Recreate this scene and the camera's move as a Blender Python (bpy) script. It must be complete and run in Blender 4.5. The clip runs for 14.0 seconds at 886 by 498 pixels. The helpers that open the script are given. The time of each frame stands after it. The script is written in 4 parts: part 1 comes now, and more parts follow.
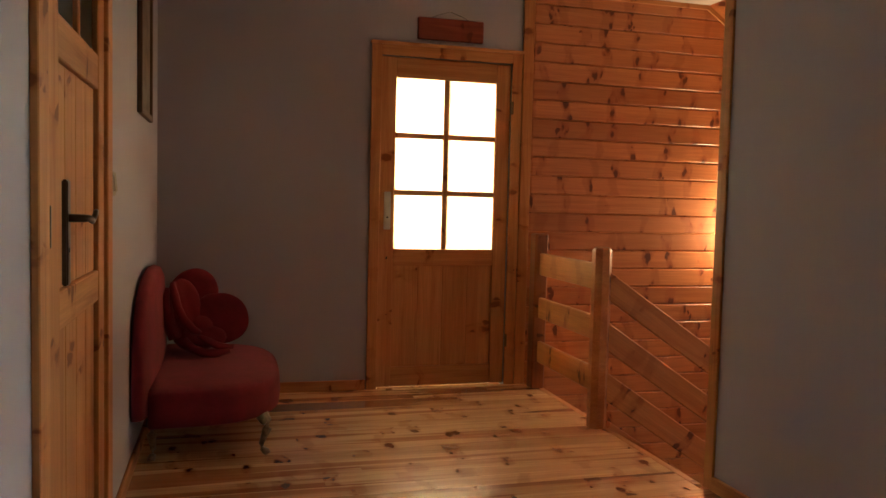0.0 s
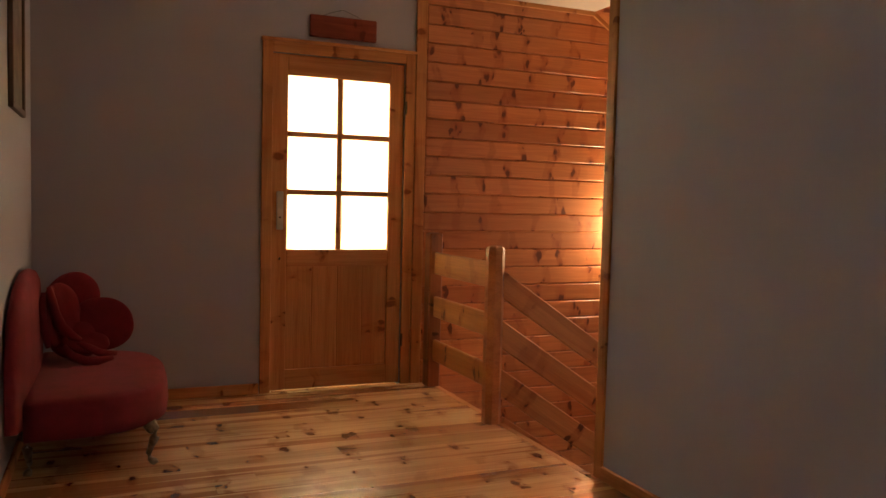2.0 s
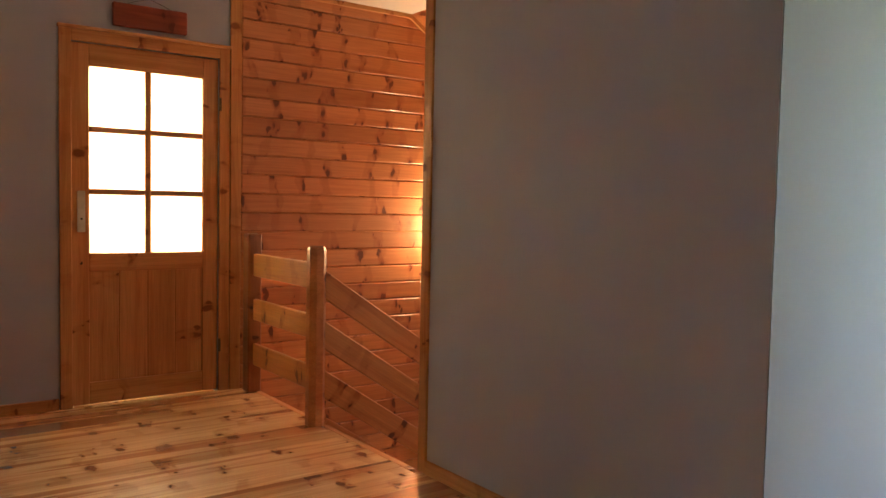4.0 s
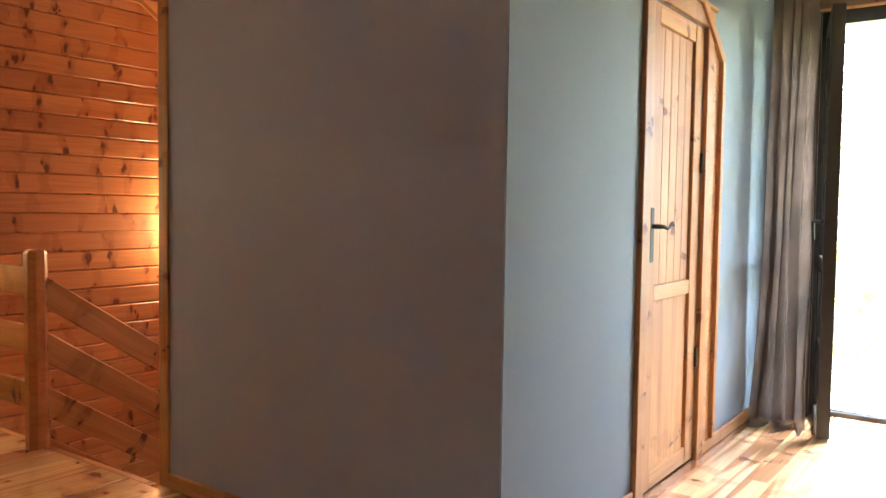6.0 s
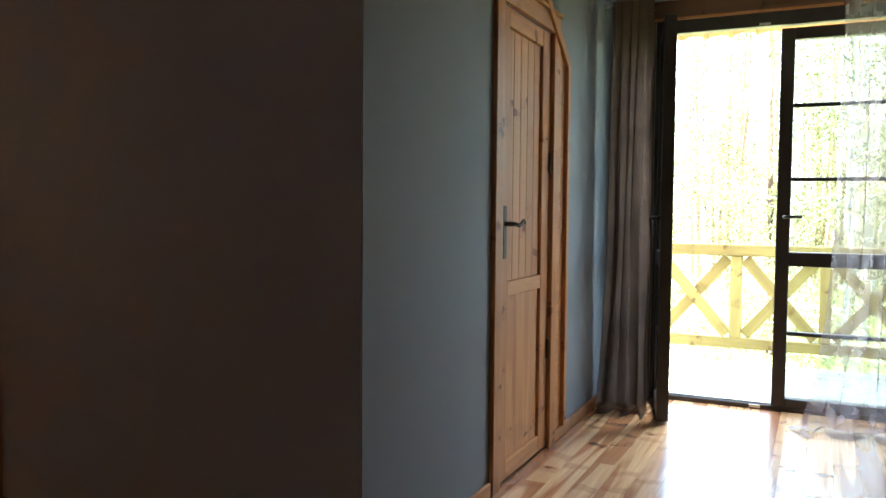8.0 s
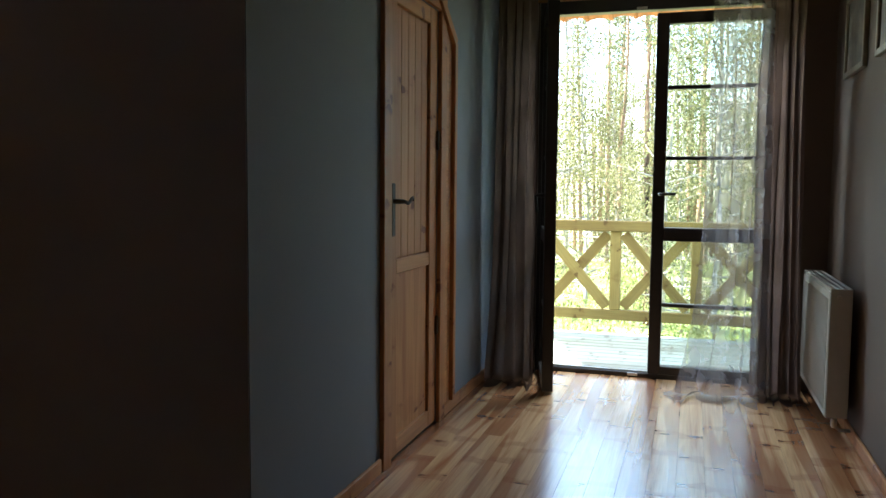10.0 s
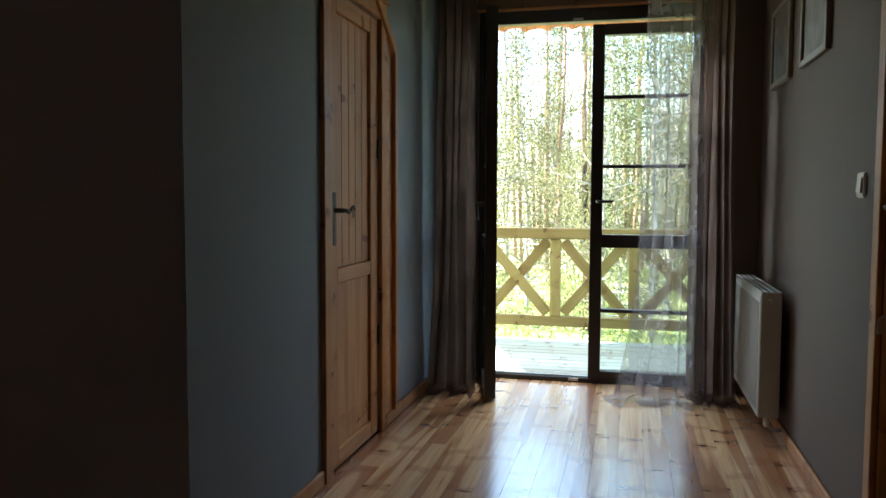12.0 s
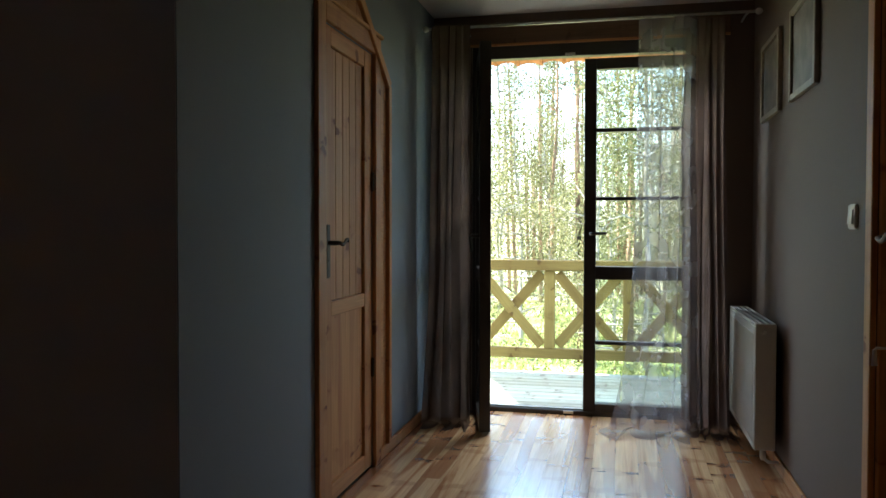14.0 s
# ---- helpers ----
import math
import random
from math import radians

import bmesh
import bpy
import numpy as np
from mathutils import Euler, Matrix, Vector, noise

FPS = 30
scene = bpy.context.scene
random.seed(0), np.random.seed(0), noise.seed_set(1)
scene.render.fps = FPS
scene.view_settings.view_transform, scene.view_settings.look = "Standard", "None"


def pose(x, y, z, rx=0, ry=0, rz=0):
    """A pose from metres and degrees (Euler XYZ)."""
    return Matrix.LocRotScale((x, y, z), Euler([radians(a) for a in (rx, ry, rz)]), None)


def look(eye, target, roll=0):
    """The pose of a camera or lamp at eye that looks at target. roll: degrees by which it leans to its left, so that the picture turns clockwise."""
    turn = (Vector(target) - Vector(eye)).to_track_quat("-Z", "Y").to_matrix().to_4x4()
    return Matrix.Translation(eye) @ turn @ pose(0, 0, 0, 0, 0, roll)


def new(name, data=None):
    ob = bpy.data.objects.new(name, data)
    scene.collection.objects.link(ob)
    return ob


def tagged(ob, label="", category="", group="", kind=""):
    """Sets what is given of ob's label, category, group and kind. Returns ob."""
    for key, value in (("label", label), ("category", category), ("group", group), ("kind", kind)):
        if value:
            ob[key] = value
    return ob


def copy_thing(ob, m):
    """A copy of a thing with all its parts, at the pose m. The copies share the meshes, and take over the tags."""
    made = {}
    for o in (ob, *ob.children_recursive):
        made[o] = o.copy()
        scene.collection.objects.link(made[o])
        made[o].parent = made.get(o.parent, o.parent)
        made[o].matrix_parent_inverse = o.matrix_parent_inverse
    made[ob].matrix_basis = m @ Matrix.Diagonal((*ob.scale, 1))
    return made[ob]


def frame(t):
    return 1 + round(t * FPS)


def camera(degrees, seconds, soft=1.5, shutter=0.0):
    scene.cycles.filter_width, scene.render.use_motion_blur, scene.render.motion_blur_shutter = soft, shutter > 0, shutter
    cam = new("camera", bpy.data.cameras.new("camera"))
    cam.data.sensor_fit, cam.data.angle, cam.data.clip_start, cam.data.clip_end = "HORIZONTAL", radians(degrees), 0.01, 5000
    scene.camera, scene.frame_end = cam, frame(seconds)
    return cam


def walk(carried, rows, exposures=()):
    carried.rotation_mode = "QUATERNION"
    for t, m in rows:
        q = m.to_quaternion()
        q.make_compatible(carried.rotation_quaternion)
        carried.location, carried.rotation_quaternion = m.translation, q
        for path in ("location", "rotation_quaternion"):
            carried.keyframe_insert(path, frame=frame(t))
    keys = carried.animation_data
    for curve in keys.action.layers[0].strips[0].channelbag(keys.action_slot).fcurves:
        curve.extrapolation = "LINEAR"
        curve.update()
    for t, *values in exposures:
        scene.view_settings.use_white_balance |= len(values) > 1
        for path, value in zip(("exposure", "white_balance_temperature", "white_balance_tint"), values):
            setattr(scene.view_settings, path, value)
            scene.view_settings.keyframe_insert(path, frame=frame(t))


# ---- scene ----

from functools import lru_cache

# ------------------------------------------------------------ camera: turns on a tripod, 1.14 m above the floor
EYE = (0.0, 0.0, 1.14)
TURNS = [
    (0, -15.23, -3.48, -1.43), (0.5, -17.65, -3.45, -1.4), (1, -20.43, -3.4, -1.4), (1.5, -21.23, -3.37, -1.39),
    (2, -22.86, -3.32, -1.37), (2.5, -25.75, -3.28, -1.35), (3.3, -31.0, -3.13, -1.26), (4.2, -37.3, -3.06, -1.12),
    (5, -44.12, -3.03, -1.02), (5.5, -48.88, -2.99, -0.92), (6, -54.08, -2.94, -0.8), (6.5, -58.24, -2.88, -0.69),
    (7, -62.11, -2.88, -0.57), (7.5, -62.99, -2.87, -0.51), (8, -64.44, -2.91, -0.47), (8.5, -66.9, -3.04, -0.45),
    (9.3, -70.1, -3.75, -0.48), (10.2, -73.1, -4.65, -0.47), (11, -75.01, -4.89, -0.39), (11.5, -75.95, -4.42, -0.28),
    (12, -76.76, -3.83, -0.2), (12.5, -77.25, -2.99, -0.12), (13, -77.26, -2.15, -0.06), (13.5, -77.26, -1.6, -0.07),
    (14, -77.2, -1.49, -0.09),
]
cam = camera(58.6, 14.0)
walk(cam, [(t, pose(*EYE, 90 + p, r, y)) for t, y, p, r in TURNS],
     exposures=[(0, 6.15, 6000, 2), (2.5, 6.3, 6000, 2), (5, 6.75, 6000, 3), (6, 6.65, 6050, 3), (6.5, 6.25, 6050, 3), (7.5, 5.35, 6050, 3),
                (8.5, 4.2, 6050, 2), (11, 3.45, 6050, 1), (14, 3.32, 6050, 1)])

# ------------------------------------------------------------ daylight
world = bpy.data.worlds.new("sky")
scene.world = world
world.use_nodes = True
wn = world.node_tree.nodes
sky = wn.new("ShaderNodeTexSky")
sky.sky_type = "NISHITA"
sky.sun_disc = False
sky.sun_elevation = radians(47)
sky.sun_rotation = radians(7)
wn["Background"].inputs[1].default_value = 0.15
world.node_tree.links.new(sky.outputs[0], wn["Background"].inputs[0])
sun = new("sun", bpy.data.lights.new("sun", "SUN"))
sun.data.energy, sun.data.angle, sun.data.color = 5.0, radians(0.6), (1.0, 0.93, 0.82)
sun.matrix_basis = look((0.5, 4.0, 4.45), (0, 0, 0))


def area_lamp(name, eye, target, w, h, watts, color):
    ob = new(name, bpy.data.lights.new(name, "AREA"))
    ob.data.shape, ob.data.size, ob.data.size_y = "RECTANGLE", w, h
    ob.data.energy, ob.data.color = watts, color
    ob.matrix_basis = look(eye, target)
    return ob


# sky light added by an unseen area lamp outside, above the open French window; an area lamp in the room behind the
# glazed door; and the stair lamp
area_lamp("window_daylight", (5.55, 0.40, 2.75), (4.35, 0.15, 0.0), 1.3, 0.7, 12.0, (0.90, 0.95, 1.0))
area_lamp("back_room_daylight", (0.48, 5.20, 1.45), (1.2, 4.7, 1.25), 0.6, 1.3, 2.5, (1.0, 0.80, 0.52))
lamp = new("stair_lamp_bulb", bpy.data.lights.new("stair_lamp_bulb", "POINT"))
lamp.data.energy, lamp.data.color, lamp.data.shadow_soft_size = 1.12, (1.0, 0.62, 0.31), 0.05
lamp.location = (3.42, 4.50, 0.98)

# ------------------------------------------------------------ node helpers and materials


def shader(name):
    m = bpy.data.materials.new(name)
    m.use_nodes = True
    nt = m.node_tree
    return m, nt.nodes, nt.links, nt.nodes["Principled BSDF"]


def tex(n, l, kind, vec, **values):
    t = n.new(kind)
    if vec is not None:
        l.new(vec, t.inputs["Vector"])
    for k, v in values.items():
        t.inputs[k].default_value = v
    return t


def stretched(n, l, scale, shift=None):
    """Object coordinates, shifted for each object by its random number, and scaled."""
    tc, mp, oi = n.new("ShaderNodeTexCoord"), n.new("ShaderNodeMapping"), n.new("ShaderNodeObjectInfo")
    mul = n.new("ShaderNodeMath")
    mul.operation = "MULTIPLY"
    mul.inputs[1].default_value = 61.0
    l.new(oi.outputs["Random"], mul.inputs[0])
    add = n.new("ShaderNodeVectorMath")
    l.new(tc.outputs["Object"], add.inputs[0])
    l.new(mul.outputs[0], add.inputs[1])
    l.new(add.outputs[0], mp.inputs["Vector"])
    mp.inputs["Scale"].default_value = scale
    return mp.outputs[0], oi.outputs["Random"]


def ramp(n, l, fac, stops):
    r = n.new("ShaderNodeValToRGB")
    while len(r.color_ramp.elements) < len(stops):
        r.color_ramp.elements.new(0.5)
    for e, (p, c) in zip(r.color_ramp.elements, stops):
        e.position, e.color = p, (*c, 1) if len(c) == 3 else c
    l.new(fac, r.inputs[0])
    return r.outputs[0]


def mixed(n, l, fac, a, b, mode="MIX"):
    m = n.new("ShaderNodeMix")
    m.data_type, m.blend_type = "RGBA", mode
    for sock, v in ((m.inputs["Factor"], fac), (m.inputs["A"], a), (m.inputs["B"], b)):
        if hasattr(v, "links"):
            l.new(v, sock)
        else:
            sock.default_value = v if isinstance(v, float) else (*v, 1)
    return m.outputs["Result"]


def bumped(n, l, bsdf, height, strength, distance=0.004):
    b = n.new("ShaderNodeBump")
    b.inputs["Strength"].default_value, b.inputs["Distance"].default_value = strength, distance
    l.new(height, b.inputs["Height"])
    l.new(b.outputs[0], bsdf.inputs["Normal"])


def pine(name, light, dark, rough=0.35, coat=0.0, knots=1.0, spread=0.25, whorl=3.0, heart=0.3, gloss=0.15, knot=1.0):
    """Knotty pine, its grain along the local x axis of each board; whorl: rings of knots to the metre."""
    m, n, l, b = shader(name)
    v, rnd = stretched(n, l, (1.0, 20.0, 20.0))
    grain = tex(n, l, "ShaderNodeTexNoise", v, Scale=1.3, Detail=5.0, Roughness=0.6, Distortion=0.7)
    col = ramp(n, l, grain.outputs["Fac"], [(0.32, light), (0.56, tuple(0.6 * a + 0.4 * c for a, c in zip(light, dark))), (0.72, dark)])
    v2, _ = stretched(n, l, (5.0, 150.0, 150.0))
    fine = tex(n, l, "ShaderNodeTexNoise", v2, Scale=1.0, Detail=3.0)
    col = mixed(n, l, 0.35, col, ramp(n, l, fine.outputs["Fac"], [(0.3, (0.55, 0.5, 0.45)), (0.7, (1.1, 1.08, 1.05))]), "MULTIPLY")
    # reddish heartwood in long bands with a wavy edge
    vh, _ = stretched(n, l, (0.45, 8.5, 8.5))
    band = tex(n, l, "ShaderNodeTexNoise", vh, Scale=1.0, Detail=1.0, Distortion=0.35)
    streak = ramp(n, l, band.outputs["Fac"], [(0.53, (0, 0, 0)), (0.562, (heart,) * 3)])
    col = mixed(n, l, streak, col, (0.76 * dark[0], 0.64 * dark[1], 0.60 * dark[2]))
    tone = ramp(n, l, rnd, [(0.0, (1 - spread, 1 - 1.25 * spread, 1 - 1.5 * spread)), (0.5, (1, 1, 1)), (1.0, (1 + 0.5 * spread, 1 + 0.55 * spread, 1 + 0.6 * spread))])
    col = mixed(n, l, 1.0, col, tone, "MULTIPLY")
    # knots stand in whorls: a short row across the board, with bare wood between
    vw, _ = stretched(n, l, (1.0, 1.0, 1.0))
    lean = tex(n, l, "ShaderNodeTexNoise", vw, Scale=9.0, Detail=1.0)
    sep = n.new("ShaderNodeSeparateXYZ")
    l.new(vw, sep.inputs[0])
    bent = n.new("ShaderNodeMath")
    bent.operation = "MULTIPLY_ADD"
    l.new(lean.outputs["Fac"], bent.inputs[0])
    bent.inputs[1].default_value = 0.14
    l.new(sep.outputs[0], bent.inputs[2])
    ring = n.new("ShaderNodeTexVoronoi")
    ring.voronoi_dimensions = "1D"
    l.new(bent.outputs[0], ring.inputs["W"])
    ring.inputs["Scale"].default_value = whorl
    near = ramp(n, l, ring.outputs["Distance"], [(0.022 * whorl, (1, 1, 1)), (0.040 * whorl, (0, 0, 0))])
    col = mixed(n, l, near, col, mixed(n, l, 0.30 * knots, col, (0.60 * dark[0], 0.40 * dark[1], 0.35 * dark[2])))
    vk, _ = stretched(n, l, (22.0, 13.0, 13.0))
    warp = tex(n, l, "ShaderNodeTexNoise", vk, Scale=1.1, Detail=2.0)
    off = n.new("ShaderNodeVectorMath")
    off.operation = "MULTIPLY_ADD"
    l.new(warp.outputs["Color"], off.inputs[0])
    off.inputs[1].default_value = (1.1, 0.7, 0.7)
    l.new(vk, off.inputs[2])
    vor = tex(n, l, "ShaderNodeTexVoronoi", off.outputs[0], Scale=1.0)
    tone_, size, grown = n.new("ShaderNodeSeparateColor"), n.new("ShaderNodeMapRange"), n.new("ShaderNodeMath")
    l.new(vor.outputs["Color"], tone_.inputs[0])
    l.new(tone_.outputs[0], size.inputs["Value"])
    for k, val in (("From Min", 0.2), ("From Max", 1.0), ("To Min", 0.05), ("To Max", 2.3 * knot)):
        size.inputs[k].default_value = val
    held = n.new("ShaderNodeMath")
    held.operation = "MULTIPLY"
    l.new(size.outputs[0], held.inputs[0])
    l.new(near, held.inputs[1])
    some = n.new("ShaderNodeMath")
    some.inputs[1].default_value = 0.001
    l.new(held.outputs[0], some.inputs[0])
    grown.operation = "DIVIDE"
    l.new(vor.outputs["Distance"], grown.inputs[0])
    l.new(some.outputs[0], grown.inputs[1])
    halo = ramp(n, l, grown.outputs[0], [(0.20, (knots * 0.8,) * 3), (0.46, (0, 0, 0))])
    col = mixed(n, l, halo, col, (0.60 * dark[0], 0.40 * dark[1], 0.34 * dark[2]))
    core = ramp(n, l, grown.outputs[0], [(0.19, (knots,) * 3), (0.27, (0, 0, 0))])
    col = mixed(n, l, core, col, (0.26 * dark[0], 0.15 * dark[1], 0.12 * dark[2]))
    l.new(col, b.inputs["Base Color"])
    b.inputs["Roughness"].default_value = rough
    b.inputs["Coat Weight"].default_value = coat
    b.inputs["Specular IOR Level"].default_value = 0.9 if coat > 0.5 else 0.5 if coat > 0 else 0.25
    b.inputs["Coat IOR"].default_value = 1.5 + 0.3 * coat
    b.inputs["Coat Roughness"].default_value = gloss
    bumped(n, l, b, grain.outputs["Fac"], 0.12, 0.002)
    return m


def plaster(name, color, vary=0.03):
    m, n, l, b = shader(name)
    tc = n.new("ShaderNodeTexCoord")
    big = tex(n, l, "ShaderNodeTexNoise", tc.outputs["Object"], Scale=1.1, Detail=4.0)
    col = ramp(n, l, big.outputs["Fac"], [(0.3, tuple(c * (1 - vary) for c in color)), (0.7, tuple(c * (1 + vary) for c in color))])
    l.new(col, b.inputs["Base Color"])
    b.inputs["Roughness"].default_value = 0.75
    roller = tex(n, l, "ShaderNodeTexNoise", tc.outputs["Object"], Scale=170.0, Detail=3.0)
    bumped(n, l, b, roller.outputs["Fac"], 0.10, 0.002)
    return m


def plain(name, color, rough=0.5, metal=0.0, vary=0.1, scale=25.0, bump=0.05):
    m, n, l, b = shader(name)
    tc = n.new("ShaderNodeTexCoord")
    t = tex(n, l, "ShaderNodeTexNoise", tc.outputs["Object"], Scale=scale, Detail=4.0)
    l.new(ramp(n, l, t.outputs["Fac"], [(0.3, tuple(c * (1 - vary) for c in color)), (0.7, tuple(c * (1 + vary) for c in color))]), b.inputs["Base Color"])
    b.inputs["Roughness"].default_value, b.inputs["Metallic"].default_value = rough, metal
    bumped(n, l, b, t.outputs["Fac"], bump, 0.002)
    return m


def velvet(name, color):
    m, n, l, b = shader(name)
    tc = n.new("ShaderNodeTexCoord")
    nap = tex(n, l, "ShaderNodeTexNoise", tc.outputs["Object"], Scale=6.0, Detail=5.0, Roughness=0.7)
    l.new(ramp(n, l, nap.outputs["Fac"], [(0.3, tuple(c * 0.75 for c in color)), (0.7, tuple(c * 1.2 for c in color))]), b.inputs["Base Color"])
    b.inputs["Roughness"].default_value = 0.9
    b.inputs["Sheen Weight"].default_value, b.inputs["Sheen Roughness"].default_value = 0.14, 0.35
    b.inputs["Sheen Tint"].default_value = (1.0, 0.45, 0.42, 1)
    weave = tex(n, l, "ShaderNodeTexNoise", tc.outputs["Object"], Scale=400.0)
    bumped(n, l, b, weave.outputs["Fac"], 0.2, 0.001)
    return m


def glass_clear(name):
    m, n, l, b = shader(name)
    g, t, mx, fr = n.new("ShaderNodeBsdfGlossy"), n.new("ShaderNodeBsdfTransparent"), n.new("ShaderNodeMixShader"), n.new("ShaderNodeFresnel")
    g.inputs["Roughness"].default_value = 0.02
    t.inputs["Color"].default_value = (0.93, 0.96, 0.95, 1)
    fr.inputs["IOR"].default_value = 1.25
    l.new(fr.outputs[0], mx.inputs[0])
    l.new(t.outputs[0], mx.inputs[1])
    l.new(g.outputs[0], mx.inputs[2])
    l.new(mx.outputs[0], n["Material Output"].inputs["Surface"])
    return m


def glass_frosted(name):
    m, n, l, b = shader(name)
    d, t, mx = n.new("ShaderNodeBsdfGlossy"), n.new("ShaderNodeBsdfTranslucent"), n.new("ShaderNodeMixShader")
    d.inputs["Roughness"].default_value = 0.35
    t.inputs["Color"].default_value = (0.95, 0.95, 0.92, 1)
    mx.inputs[0].default_value = 0.06
    l.new(t.outputs[0], mx.inputs[1])
    l.new(d.outputs[0], mx.inputs[2])
    l.new(mx.outputs[0], n["Material Output"].inputs["Surface"])
    return m


def voile(name, color, clear):
    """Woven sheer cloth: part open, part diffuse and translucent."""
    m, n, l, b = shader(name)
    d, t, o = n.new("ShaderNodeBsdfDiffuse"), n.new("ShaderNodeBsdfTranslucent"), n.new("ShaderNodeBsdfTransparent")
    a, c = n.new("ShaderNodeMixShader"), n.new("ShaderNodeMixShader")
    tc = n.new("ShaderNodeTexCoord")
    t1 = tex(n, l, "ShaderNodeTexNoise", tc.outputs["Object"], Scale=9.0, Detail=4.0)
    col = ramp(n, l, t1.outputs["Fac"], [(0.3, tuple(c0 * 0.85 for c0 in color)), (0.7, tuple(c0 * 1.12 for c0 in color))])
    l.new(col, d.inputs["Color"])
    l.new(col, t.inputs["Color"])
    a.inputs[0].default_value = 0.5
    l.new(d.outputs[0], a.inputs[1])
    l.new(t.outputs[0], a.inputs[2])
    c.inputs[0].default_value = clear
    l.new(a.outputs[0], c.inputs[1])
    l.new(o.outputs[0], c.inputs[2])
    l.new(c.outputs[0], n["Material Output"].inputs["Surface"])
    return m


def leafy(name, a, b_col):
    m, n, l, b = shader(name)
    geo = n.new("ShaderNodeNewGeometry")
    col = ramp(n, l, geo.outputs["Random Per Island"], [(0.0, a), (1.0, b_col)])
    d, t, mx = n.new("ShaderNodeBsdfDiffuse"), n.new("ShaderNodeBsdfTranslucent"), n.new("ShaderNodeMixShader")
    l.new(col, d.inputs["Color"])
    l.new(col, t.inputs["Color"])
    mx.inputs[0].default_value = 0.45
    l.new(d.outputs[0], mx.inputs[1])
    l.new(t.outputs[0], mx.inputs[2])
    l.new(mx.outputs[0], n["Material Output"].inputs["Surface"])
    return m


GREY = plaster("grey_wall_paint", (0.392, 0.395, 0.478))
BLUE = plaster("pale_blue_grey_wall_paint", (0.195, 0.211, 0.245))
# wall paint with the south wall's shade mixed in: darker and browner than GREY
SHADED_WALL = plaster("taupe_wall_paint", (0.128, 0.086, 0.063))
CREAM = plaster("cream_wall_paint", (0.72, 0.60, 0.34))
WHITE = plaster("white_ceiling_paint", (0.62, 0.58, 0.55))
PANEL = pine("pine_wall_boards", (0.57, 0.230, 0.084), (0.42, 0.136, 0.046), 0.40, 0.10, 1.0, 0.24, 4.0, 0.15)
FLOOR = pine("lacquered_pine_floor", (0.93, 0.635, 0.350), (0.50, 0.220, 0.092), 0.27, 0.9, 1.0, 0.26, 2.6, 0.74, 0.18, 0.80)
DOOR = pine("varnished_pine_door", (0.60, 0.298, 0.116), (0.435, 0.175, 0.061), 0.62, 0.0, 0.6, 0.12, 1.6)
TRIM = pine("varnished_pine_trim", (0.60, 0.290, 0.104), (0.43, 0.167, 0.056), 0.52, 0.0, 0.6, 0.12)
RAIL = pine("pine_rail", (0.61, 0.280, 0.100), (0.42, 0.152, 0.049), 0.34, 0.2, 1.0, 0.14)
POST = pine("dark_stained_post", (0.34, 0.13, 0.05), (0.22, 0.075, 0.03), 0.35, 0.2, 0.8, 0.1)
OUTWOOD = pine("weathered_balcony_wood", (0.25, 0.200, 0.072), (0.165, 0.125, 0.044), 0.7, 0.0, 0.5, 0.15)
DECKWOOD = pine("grey_green_deck_wood", (0.40, 0.43, 0.38), (0.26, 0.29, 0.25), 0.65, 0.0, 0.4, 0.18)
SIGN = pine("red_stained_wood", (0.26, 0.055, 0.03), (0.15, 0.028, 0.018), 0.55, 0.0, 0.4, 0.1)
DARKFRAME = plain("dark_brown_window_paint", (0.028, 0.022, 0.019), 0.4, 0.0, 0.15)
LINTEL = pine("dark_wood_lintel", (0.20, 0.12, 0.07), (0.12, 0.07, 0.04), 0.5, 0.0, 0.3, 0.1)
PICFRAME = plain("dark_picture_frame", (0.09, 0.05, 0.03), 0.45)
PALE = plain("pale_wood_frame", (0.24, 0.20, 0.15), 0.5)
PICTURE = plain("dim_print", (0.16, 0.13, 0.11), 0.6, 0.0, 0.35, 9.0)
RED = velvet("red_velvet", (0.195, 0.012, 0.030))
ROSE = velvet("deep_red_plush", (0.20, 0.008, 0.018))
BRASS = plain("aged_brass", (0.085, 0.060, 0.032), 0.6, 0.0)
BRASS.node_tree.nodes["Principled BSDF"].inputs["Specular IOR Level"].default_value = 0.15
BRONZE = plain("dark_bronze", (0.10, 0.072, 0.048), 0.3, 0.8)
STEEL = plain("brushed_steel", (0.62, 0.61, 0.58), 0.35, 0.75)
LEGMETAL = plain("silvered_carved_wood", (0.30, 0.24, 0.17), 0.4, 0.5, 0.35, 60.0)
ENAMEL = plain("white_radiator_enamel", (0.50, 0.50, 0.48), 0.4, 0.0, 0.03)
GRILLE = plain("shadow_grey_grille", (0.35, 0.35, 0.34), 0.5)
SWITCH = plain("ivory_plastic", (0.60, 0.57, 0.50), 0.25, 0.0, 0.04)
PANE = glass_clear("clear_glass")
FROST = glass_frosted("frosted_glass")
SHEER = voile("grey_sheer_voile", (0.36, 0.325, 0.335), 0.51)
DRAPE = voile("taupe_brown_curtain_cloth", (0.118, 0.079, 0.062), 0.12)
SHEER_DENSE = voile("gathered_grey_voile", (0.165, 0.108, 0.090), 0.10)
TILE = plain("orange_clay_tile", (0.27, 0.095, 0.032), 0.75, 0.0, 0.25, 18.0)
RENDERED = plaster("outer_render", (0.55, 0.50, 0.42))
BARK = plain("pine_bark", (0.23, 0.135, 0.085), 0.9, 0.0, 0.45, 7.0, 0.6)
